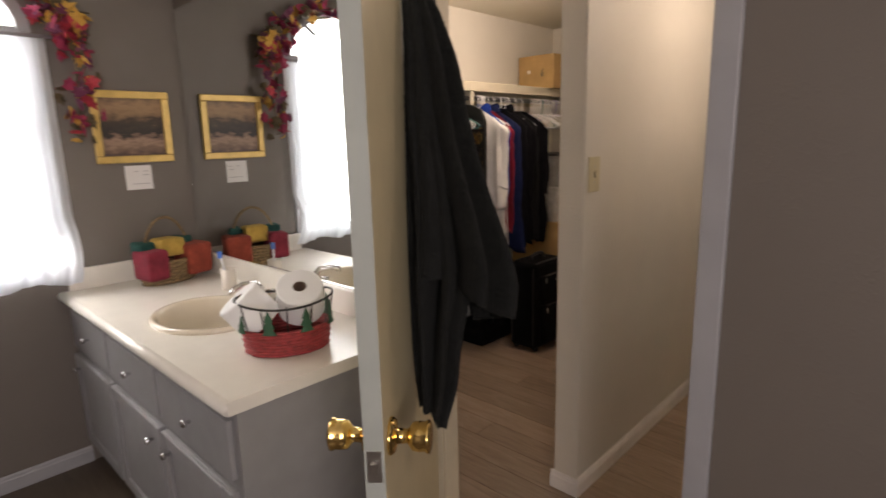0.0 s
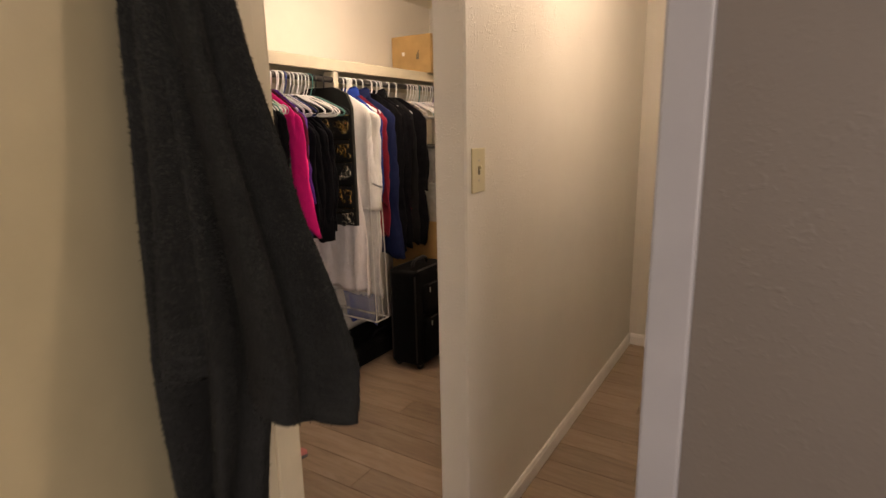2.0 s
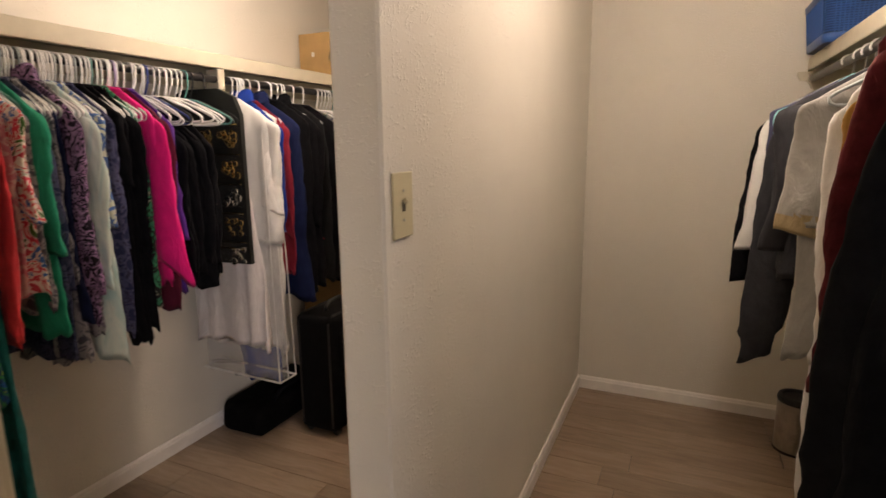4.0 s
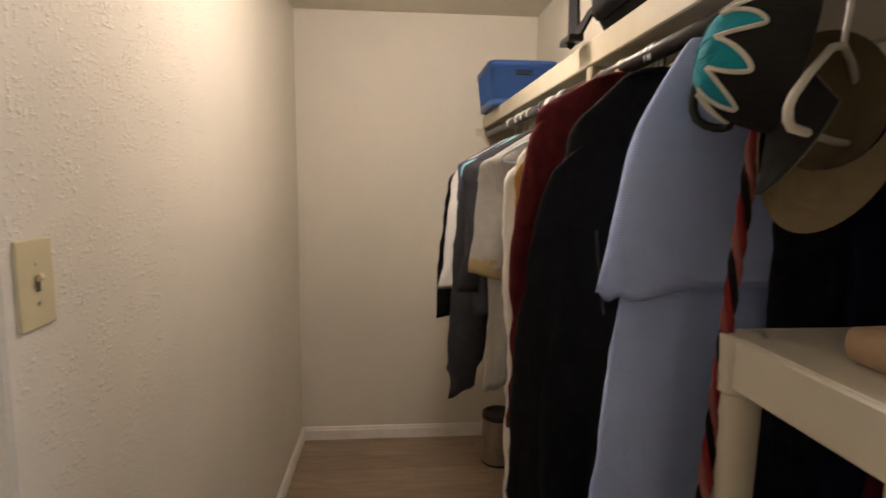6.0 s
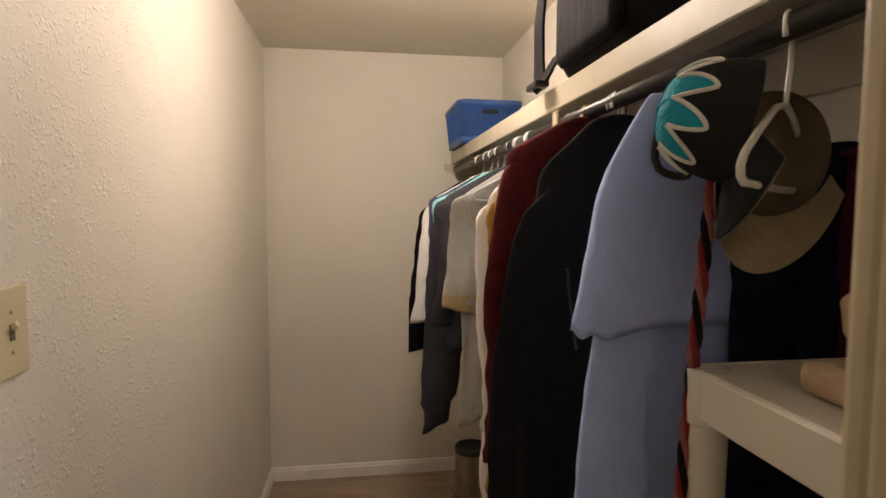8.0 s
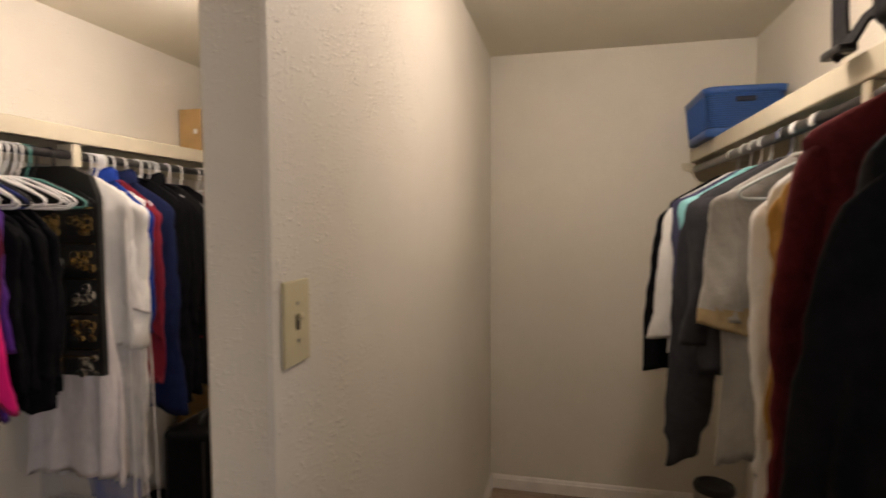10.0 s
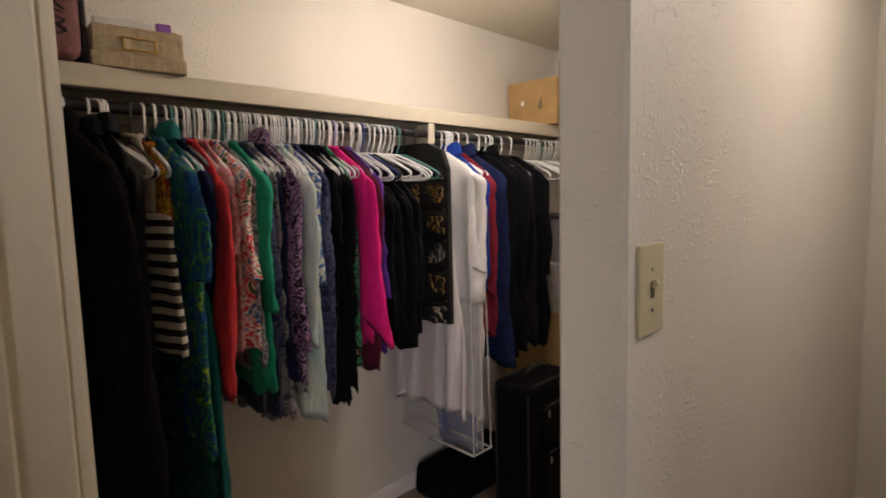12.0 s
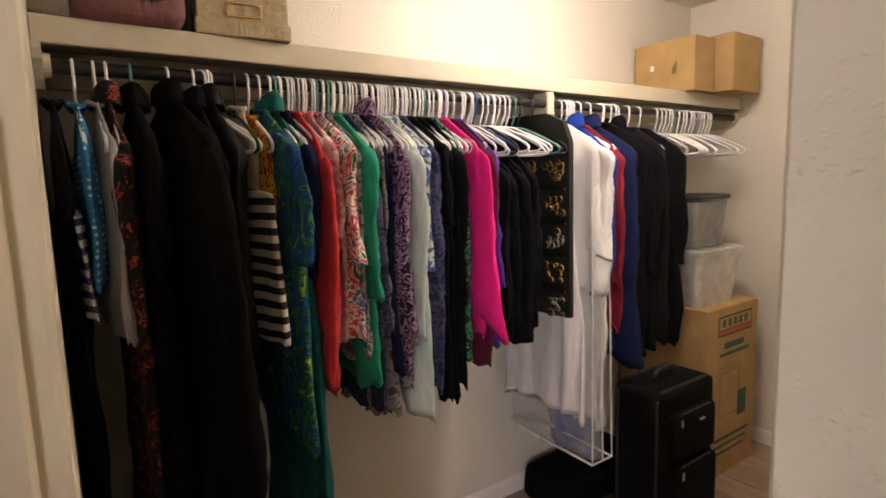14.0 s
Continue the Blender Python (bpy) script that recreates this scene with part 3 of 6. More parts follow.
def countertop():
    e = thing("vanity_countertop", "cream laminate vanity countertop with rolled edge and backsplash", "countertop")
    bm = bmesh.new()
    n = 40
    y0, y1, x0, x1 = VY0 - 0.02, YW - 0.001, VX0, XV - 0.001
    ring = [(SINK[0] + 0.195 * math.cos(2 * math.pi * k / n), SINK[1] + 0.225 * math.sin(2 * math.pi * k / n)) for k in range(n)]

    def edge(px, py):
        dx, dy = px - SINK[0], py - SINK[1]
        t = min([v for v in (((x1 if dx > 0 else x0) - SINK[0]) / dx if abs(dx) > 1e-6 else 9e9, ((y1 if dy > 0 else y0) - SINK[1]) / dy if abs(dy) > 1e-6 else 9e9)])
        return SINK[0] + dx * t, SINK[1] + dy * t
    outer = [edge(*p) for p in ring]
    corners = [(x1, y1), (x0, y1), (x0, y0), (x1, y0)]
    for c in corners:
        k = min(range(n), key=lambda i: (outer[i][0] - c[0]) ** 2 + (outer[i][1] - c[1]) ** 2)
        outer[k] = c
    zt = VZ + 0.04
    rings(bm, [[(*p, VZ + 0.001) for p in ring], [(*p, zt) for p in ring], [(p[0], p[1], zt) for p in outer], [(*p, VZ + 0.001) for p in outer], [(*p, VZ + 0.001) for p in ring]], cap=False)
    part("slab", bm, M_COUNTER, e)
    bm = bmesh.new()
    tube(bm, [(x0 + 0.002, y0 + 0.002, VZ + 0.022), (x0 + 0.002, y1, VZ + 0.022)], 0.02, 14)
    part("rolled_edge", bm, M_COUNTER, e, smooth=True)
    for name, lo, hi in (("backsplash", (XV - 0.021, y0, zt), (XV - 0.001, y1 - 0.022, zt + 0.10)), ("side_splash", (x0 + 0.03, y1 - 0.021, zt), (XV - 0.001, y1 - 0.001, zt + 0.10))):
        bm = bmesh.new()
        box(bm, lo, hi, 0.006, 2)
        part(name, bm, M_COUNTER, e)


countertop()
ZC = VZ + 0.04


def sink():
    e = thing("bathroom_sink", "oval almond ceramic drop-in sink in the countertop", "sink", pose(SINK[0], SINK[1], ZC))
    bm = bmesh.new()
    n, prof = 48, [(1.0, 0.0), (1.01, 0.010), (0.97, 0.018), (0.92, 0.016), (0.88, 0.006), (0.84, -0.03), (0.74, -0.09), (0.5, -0.13), (0.12, -0.14), (0.10, -0.145)]
    rings(bm, [[(0.205 * r * math.cos(2 * math.pi * k / n), 0.245 * r * math.sin(2 * math.pi * k / n), z) for k in range(n)] for r, z in prof], cap=False)
    part("bowl", bm, plain("almond_ceramic", (0.66, 0.58, 0.46), 0.12, var=0.02, bumpy=0), e, smooth=True)
    bm = bmesh.new()
    turned(bm, [(0.022, -0.143), (0.022, -0.139), (0.012, -0.137)], 20)
    part("drain", bm, M_CHROME, e, smooth=True)


sink()


def faucet():
    e = thing("faucet", "chrome bathroom faucet with two lever handles behind the sink", "faucet", pose(-0.80, SINK[1], ZC))
    bm = bmesh.new()
    box(bm, (-0.03, -0.09, 0.0), (0.03, 0.09, 0.022), 0.01, 3)
    part("base", bm, M_CHROME, e, smooth=True)
    bm = bmesh.new()
    tube(bm, [(0, 0, 0.02), (-0.005, 0, 0.06), (-0.03, 0, 0.085), (-0.08, 0, 0.09), (-0.125, 0, 0.075), (-0.135, 0, 0.06)], [0.017, 0.016, 0.014, 0.013, 0.012, 0.012], 14)
    part("spout", bm, M_CHROME, e, smooth=True)
    for y in (-0.07, 0.07):
        bm = bmesh.new()
        turned(bm, [(0.02, 0.02), (0.018, 0.045), (0.022, 0.05), (0.022, 0.062), (0.012, 0.068)], 18, (0, y, 0))
        tube(bm, [(0, y, 0.06), (0.0, y * 1.5, 0.07)], [0.008, 0.006], 8)
        part("handle", bm, M_CHROME, e, smooth=True)


faucet()
m, nt, b = base_mat("mirror_silver", 0.01, 1.0)
b.inputs["Base Color"].default_value = (0.86, 0.88, 0.87, 1)


def mirror(mat):
    e = thing("wall_mirror", "large frameless mirror over the vanity", "mirror")
    bm = bmesh.new()
    box(bm, (XV - 0.006, VY0 - 0.01, ZC + 0.102), (XV - 0.001, YW - 0.012, 2.15))
    part("glass", bm, mat, e)
    bm = bmesh.new()
    box(bm, (XV - 0.009, VY0 - 0.01, ZC + 0.1005), (XV - 0.0065, YW - 0.012, ZC + 0.108))
    part("clip_strip", bm, M_CHROME, e, "thin bright metal strip")


mirror(m)


def roll(x, y, z, tilt, turn, name="toilet_paper_roll", group="paper rolls in the basket"):
    e = thing(name, "white toilet paper roll standing in the basket", "toilet paper", pose(x, y, z, tilt, 0, turn), group)
    bm = bmesh.new()
    turned(bm, [(0.021, 0.0), (0.068, 0.0), (0.072, 0.004), (0.072, 0.108), (0.068, 0.112), (0.021, 0.112), (0.021, 0.0)], 32, cap=False)
    part("paper", bm, plain("tissue", (0.82, 0.81, 0.80), 0.95, var=0.02, bumpy=0.3, fine=90), e, smooth=False)
    bm = bmesh.new()
    turned(bm, [(0.0215, 0.001), (0.0215, 0.11), (0.019, 0.11), (0.019, 0.001)], 20, cap=False)
    part("core", bm, plain("core_card", (0.16, 0.10, 0.07), 0.9), e)


def paper_basket():
    cx, cy = -1.0, 0.485
    e = thing("paper_basket", "red woven wire-rim basket with fir tree figures on the countertop", "basket", pose(cx, cy, ZC, 0, 0, -28) @ Matrix.Scale(1.28, 4))
    red = plain("red_wicker", (0.30, 0.035, 0.035), 0.6, var=0.35, scale=80)
    wire = plain("dark_wire", (0.02, 0.018, 0.016), 0.5)
    n = 44
    rnd = random.Random(3)
    bm = bmesh.new()
    rings(bm, [[(0.104 * k * math.cos(2 * math.pi * i / n), 0.080 * k * math.sin(2 * math.pi * i / n), z) for i in range(n)] for k, z in ((0.9, 0.0), (0.92, 0.004))])
    part("bottom", bm, red, e)
    for j in range(8):
        bm = bmesh.new()
        r = 0.95 + 0.008 * j
        tube(bm, [(0.104 * r * math.cos(2 * math.pi * i / n) * (1 + 0.012 * math.sin(i * 11 + j * 3.1)), 0.080 * r * math.sin(2 * math.pi * i / n) * (1 + 0.012 * math.sin(i * 11 + j * 3.1)), 0.006 + j * 0.0078) for i in range(n)], 0.0046, 6, closed=True)
        part("woven_strand", bm, red, e, smooth=True)
    bm = bmesh.new()
    tube(bm, [(0.117 * math.cos(2 * math.pi * i / n), 0.092 * math.sin(2 * math.pi * i / n), 0.128 + 0.006 * math.cos(4 * math.pi * i / n)) for i in range(n)], 0.0028, 6, closed=True)
    part("rim_wire", bm, wire, e)
    for i in range(12):
        a = 2 * math.pi * i / 12
        bm = bmesh.new()
        tube(bm, [(0.105 * math.cos(a), 0.082 * math.sin(a), 0.06), (0.117 * math.cos(a), 0.092 * math.sin(a), 0.128)], 0.0018, 5)
        part("stay_wire", bm, wire, e)
    green = plain("fir_green", (0.03, 0.09, 0.045), 0.8, var=0.3)
    for i in range(8):
        a = 2 * math.pi * (i + 0.5) / 8
        bm = bmesh.new()
        for z0, w0 in ((0.062, 0.020), (0.078, 0.017), (0.094, 0.012)):
            rings(bm, [[(w0 * math.cos(q * 1.047) * 0.3, w0 * math.sin(q * 1.047), z0) for q in range(6)], [(0.001 * math.cos(q), 0.001 * math.sin(q), z0 + 0.026) for q in range(6)]])
        bmesh.ops.transform(bm, matrix=pose(0.113 * math.cos(a), 0.089 * math.sin(a), 0, 0, 0, math.degrees(a)), verts=bm.verts)
        part("fir_tree", bm, green, e, "small dark green fir tree figure")
    roll(cx + 0.055, cy - 0.005, ZC + 0.115, 36, -32)
    roll(cx - 0.055, cy + 0.05, ZC + 0.085, 38, -118)


paper_basket()


def harvest_basket():
    e = thing("harvest_basket", "wicker handle basket stuffed with folded red, gold and green towels", "basket", pose(-0.90, 1.725, ZC, 0, 0, 12) @ Matrix.Scale(1.15, 4))
    wick = plain("brown_wicker", (0.20, 0.13, 0.06), 0.7, var=0.5, scale=120)
    n = 40
    for j in range(7):
        bm = bmesh.new()
        tube(bm, [(0.12 * (0.9 + 0.03 * j) * math.cos(2 * math.pi * i / n) * (1 + 0.02 * math.sin(i * 10 + j * 3)), 0.07 * (0.9 + 0.03 * j) * math.sin(2 * math.pi * i / n), 0.008 + 0.014 * j) for i in range(n)], 0.008, 6, closed=True)
        part("woven_strand", bm, wick, e, smooth=True)
    bm = bmesh.new()
    tube(bm, [(0.10 * math.cos(a), 0, 0.1 + 0.17 * math.sin(a)) for a in [math.pi * k / 16 for k in range(17)]], 0.006, 8)
    part("handle", bm, wick, e, smooth=True)
    for name, col, x0, x1, z0, z1, y0, y1 in (("red_towel", (0.20, 0.025, 0.04), -0.135, -0.05, 0.03, 0.15, -0.095, 0.03), ("orange_towel", (0.26, 0.05, 0.03), 0.035, 0.145, 0.02, 0.155, -0.095, 0.03), ("gold_towel", (0.42, 0.27, 0.06), -0.055, 0.05, 0.11, 0.185, -0.06, 0.04), ("green_towel", (0.02, 0.07, 0.06), -0.125, -0.05, 0.12, 0.18, -0.02, 0.06), ("green_towel", (0.02, 0.07, 0.06), 0.05, 0.11, 0.12, 0.18, -0.02, 0.06)):
        bm = bmesh.new()
        box(bm, (x0, y0, z0), (x1, y1, z1), 0.018, 3)
        for v in bm.verts:
            v.co += Vector(noise.noise_vector(v.co * 22)) * 0.008
        part(name, bm, fabric("terry_" + name, col, var=0.3), e, smooth=True)


harvest_basket()


def cup_with_brush():
    e = thing("toothbrush_cup", "cream ceramic tumbler holding a blue and white toothbrush", "cup", pose(-0.79, 1.33, ZC))
    bm = bmesh.new()
    turned(bm, [(0.028, 0.0), (0.032, 0.003), (0.034, 0.095), (0.031, 0.096), (0.029, 0.006), (0.001, 0.005)], 24)
    part("tumbler", bm, plain("tumbler_cream", (0.72, 0.66, 0.58), 0.25, var=0.02), e, smooth=True)
    bm = bmesh.new()
    tube(bm, [(0.0, -0.02, 0.01), (-0.01, 0.02, 0.10), (-0.016, 0.032, 0.17)], [0.005, 0.005, 0.004], 8)
    part("toothbrush_handle", bm, plain("brush_white", (0.8, 0.8, 0.82), 0.3), e, smooth=True)
    bm = bmesh.new()
    box(bm, (-0.024, 0.022, 0.14), (-0.008, 0.042, 0.172), 0.004, 2)
    part("toothbrush_head", bm, plain("brush_blue", (0.06, 0.16, 0.5), 0.4), e)


cup_with_brush()


def soap_pump():
    e = thing("soap_pump", "clear pump bottle of pink liquid soap by the mirror", "soap dispenser", pose(-0.80, 0.66, ZC))
    m, nt, b = base_mat("pink_soap", 0.1)
    b.inputs["Base Color"].default_value, b.inputs["Transmission Weight"].default_value = (0.9, 0.2, 0.4, 1), 0.4
    bm = bmesh.new()
    turned(bm, [(0.028, 0), (0.031, 0.004), (0.031, 0.085), (0.024, 0.10), (0.013, 0.108)], 24)
    part("bottle", bm, m, e, smooth=True)
    bm = bmesh.new()
    turned(bm, [(0.014, 0.106), (0.014, 0.122), (0.006, 0.124), (0.006, 0.145), (0.015, 0.147), (0.015, 0.158), (0.004, 0.160)], 18)
    tube(bm, [(0, 0, 0.152), (-0.045, 0, 0.148)], 0.006, 8)
    part("pump", bm, M_TRIM, e, smooth=True)


soap_pump()

# ---- switch ----
def light_switch():
    e = thing("light_switch", "almond plastic toggle light switch plate on the partition", "light switch", pose(0.071, 0, 1.346))
    alm = plain("almond_plastic", (0.60, 0.53, 0.34), 0.35, var=0.02, bumpy=0)
    bm = bmesh.new()
    box(bm, (-0.041, -0.006, -0.067), (0.041, 0, 0.067), 0.0035, 3)
    plate = part("plate", bm, alm, e)
    # no opening is cut: the slot's shade is the dark colour of this strip
    bm = bmesh.new()
    box(bm, (-0.005, -0.0075, -0.012), (0.005, -0.005, 0.012))
    part("slot", bm, plain("slot_shade", (0.10, 0.08, 0.05), 0.6), plate)
    bm = bmesh.new()
    box(bm, (-0.0042, -0.018, -0.003), (0.0042, -0.004, 0.007), 0.002, 2, pose(0, 0, 0.002, -28))
    part("toggle", bm, alm, e)
    for z in (-0.03, 0.03):
        bm = bmesh.new()
        turned(bm, [(0.0032, 0), (0.0028, 0.0012), (0.001, 0.0015)], 12)
        bmesh.ops.transform(bm, matrix=pose(0, -0.006, z, 90), verts=bm.verts)
        part("screw", bm, M_STEEL, plate)


light_switch()


# ---- towel on the door ----
def towel():
    """A bath towel hung by its middle from a hook on the door, in deep folds."""
    e = thing("bath_towel", "dark charcoal terry bath towel hanging in folds from a door hook", "towel", DOOR_M @ pose(0.40, 0.0175, 1.80))
    m = fabric("charcoal_terry", (0.008, 0.008, 0.0068), 1.0, weave=330, var=0.22, sheen=1.0, fold=0.35)
    nt = m.node_tree
    b = nt.nodes["Principled BSDF"]
    b.inputs["Sheen Weight"].default_value = 0.05
    last = b.inputs["Normal"].links[0].from_socket
    bump(nt, b, noise_of(nt, coords(nt), 420, 3, 0.7), 1.0, 0.006, last)

    pile = fabric("charcoal_pile", (0.030, 0.030, 0.025), 1.0, var=0.2, sheen=1.0)

    def lobe(name, cx, cy, wx, wy, z0, z1, seed, slope, taper, drift):
        """One fall of cloth: radial folds from the hook, a hem that runs aslant."""
        bm = bmesh.new()
        n, k = 170, 220
        r2 = random.Random(seed)
        ph = [r2.uniform(0, 6.28) for _ in range(4)]
        loops = []
        for j in range(k + 1):
            f = j / k
            g = 0.26 + 0.74 * min(1, f * 1.12) ** 0.85
            tip = 1 - taper * max(0, (f - 0.62) / 0.38) ** 0.9
            loop = []
            for i in range(n):
                a = 2 * math.pi * i / n
                w = 1 + 0.80 * g * (1.55 * abs(math.sin(3.5 * a + ph[0] + f * 0.5)) - 0.95) + 0.10 * math.sin(9 * a + ph[1] - f * 0.8)
                x = cx * g + drift * f * f + wx * g * tip * math.cos(a) * w
                y = cy * g * (0.4 + 0.6 * tip) + wy * g * tip * math.sin(a) * w
                z = z0 + (z1 - z0) * f - slope * math.sin(a - 0.5) * max(0, f - 0.3) / 0.7
                d = noise.noise(Vector((x * 190, y * 190, z * 190 + seed))) * 0.002 + noise.noise(Vector((x * 8, y * 8, z * 5 + seed))) * 0.014
                loop.append((x + d, max(0.004, y + d), z))
            loops.append(loop)
        m0 = Vector([sum(v[i] for v in loops[-1]) / n for i in range(3)])
        inner = [tuple(m0.lerp(Vector(v), 0.75) + Vector((0, 0, 0.03))) for v in loops[-1]]
        rings(bm, loops + [inner])
        bm.normal_update()
        tufts = bmesh.new()
        for v in r2.choices(list(bm.verts), k=110000):
            q = Vector((r2.uniform(-1, 1), r2.uniform(-1, 1), r2.uniform(-1.4, 0.4)))
            jit = v.co + Vector((r2.uniform(-1, 1), r2.uniform(-1, 1), r2.uniform(-1, 1))) * 0.0022
            tipv = jit + (v.normal * 1.2 + q * 1.0).normalized() * r2.uniform(0.003, 0.0068)
            side = v.normal.cross(q).normalized() * 0.0007
            tufts.faces.new([tufts.verts.new(c) for c in (jit - side, jit + side, tipv)])
        body = part(name, bm, m, e, smooth=True)
        tagged(part("terry_pile", tufts, pile, body), kind="stuff")
        return body
    lobe("long_drop", 0.0, 0.080, 0.098, 0.070, 0, -0.92, 2, 0.03, 0.72, 0.045)
    lobe("short_drop", 0.0, 0.112, 0.105, 0.080, 0.0, -0.64, 9, 0.07, 0.0, 0.0)
    bm = bmesh.new()
    tube(bm, [(0, 0.0, 0.03), (0, 0.03, 0.0), (0, 0.06, 0.0), (0, 0.075, 0.03)], 0.005, 8)
    h = thing("door_hook", "brass coat hook screwed to the door", "hook", DOOR_M @ pose(0.40, 0.0175, 1.815))
    part("hook_arm", bm, M_BRASS, h, smooth=True)


towel()

# ---- hangers ----
HANG_COL = {"white": plain("hanger_white", (0.78, 0.77, 0.76), 0.35, var=0.03, bumpy=0), "teal": plain("hanger_teal", (0.08, 0.24, 0.22), 0.35), "black": plain("hanger_black", (0.012, 0.012, 0.013), 0.35), "lilac": plain("hanger_lilac", (0.42, 0.36, 0.58), 0.4), "grey": plain("hanger_grey", (0.42, 0.46, 0.46), 0.4), "yellow": plain("hanger_yellow", (0.50, 0.38, 0.06), 0.4), "blue": plain("hanger_blue", (0.03, 0.05, 0.22), 0.4)}
HANG_MESH = {}


def hanger_mesh(col):
    if col not in HANG_MESH:
        bm = bmesh.new()
        hook = [(0, 0.021 * math.cos(a), 0.021 * math.sin(a) - 0.003) for a in [math.radians(v) for v in (-35, -10, 20, 50, 80, 110, 140, 165, 185)]]
        tube(bm, hook + [(0, -0.019, -0.045), (0, -0.008, -0.075), (0, 0, -0.097)], 0.0036, 7)
        tri = [(0, 0, -0.060), (0, 0.05, -0.070), (0, 0.13, -0.108), (0, 0.178, -0.134), (0, 0.190, -0.146), (0, 0.187, -0.158), (0, 0.175, -0.163), (0, 0.0, -0.166)]
        tri = [(0, y, z - 0.035) for _, y, z in tri]
        tri = tri + [(0, -y, z) for _, y, z in tri[1:-1]][::-1]
        tube(bm, tri, 0.0046, 7, closed=True)
        HANG_MESH[col] = mesh_of("plastic_hanger", bm, HANG_COL[col], True)
    return HANG_MESH[col]


def hanger(x, y, col="white", yaw=0, lean=0, group="hangers on the long rod"):
    o = new("plastic_hanger", hanger_mesh(col))
    o.matrix_world = pose(x, y, ROD_Z, lean, 0, yaw)
    return tagged(o, col + " plastic tube clothes hanger on the rod", "hanger", group)


# ---- garments ----
def crease(u, v, s):
    """Sharp-ridged soft noise between about -1 and 1."""
    return 1 - 3.2 * abs(noise.noise(Vector((u, v, s))))


def loft_cloth(length, w, th, shoulder=0.13, flare=0.1, fold=0.012, freq=34, seed=0, n=44, k=40, top=0.055, hem=0.0, neck=0.0, soft=1.0):
    """A garment body hanging flat: x through the cloth, y across, z down from the collar."""
    bm = bmesh.new()
    rnd = random.Random(seed)
    p = [rnd.uniform(0, 6.28) for _ in range(8)]
    tips = (rnd.uniform(0.4, 1.6), rnd.uniform(0.4, 1.6))
    loops = []
    for j in range(k + 1):
        f = j / k
        d = length * (f ** 1.35)
        s = min(1.0, d / shoulder) if shoulder else 1.0
        hw = top + (w / 2 - top) * (1.25 * s if s < 0.7 else 0.875 + 0.125 * math.sin((s - 0.7) / 0.3 * math.pi / 2)) + flare * w / 2 * f
        t = (0.30 + 0.70 * s) * th / 2 * (1 + 0.15 * f)
        loop = []
        for i in range(n):
            a = 2 * math.pi * i / n
            c, q = math.cos(a), math.sin(a)
            wob = 1 + s * f * 0.10 * soft * noise.noise(Vector((d * 3.5, seed * 1.7, 3.0 + math.copysign(1, c))))
            y = hw * wob * math.copysign(abs(c) ** 0.8, c)
            x = t * math.copysign(abs(q) ** 0.75, q)
            fo = fold * (0.15 + f) * s
            x += fo * (math.sin(y * freq + p[0] + 0.6 * f) + 0.5 * math.sin(y * freq * 2.1 + p[1] - f))
            x += soft * s * 0.0075 * crease(y * 8 + d * 2.5, d * 2.2 - y * 2.0, seed + 0.4 * q)
            x += soft * 0.0035 * noise.noise(Vector((y * 26, d * 15, seed + q)))
            y += soft * (0.006 * s * math.sin(d * (4 + p[5]) + p[2]) + 0.003 * f * math.sin(d * 17 + p[3]) + 0.005 * s * crease(d * 11, q * 1.5, seed + 7))
            drop = 0.5 * math.sin(y * 31 + p[4]) + crease(y * 9, q * 2, seed + 3) * 0.6 - 1.6 * max(0, abs(c) - 0.55) * tips[0 if c > 0 else 1]
            z = -d + hem * f ** 3 * drop + neck * (1 - s) * (abs(y) / top - 0.5)
            loop.append((x, y, z))
        loops.append(loop)
    inner = [(x * 0.6, y * 0.93, z + 0.03) for x, y, z in loops[-1]]
    rings(bm, loops + [inner])
    return bm


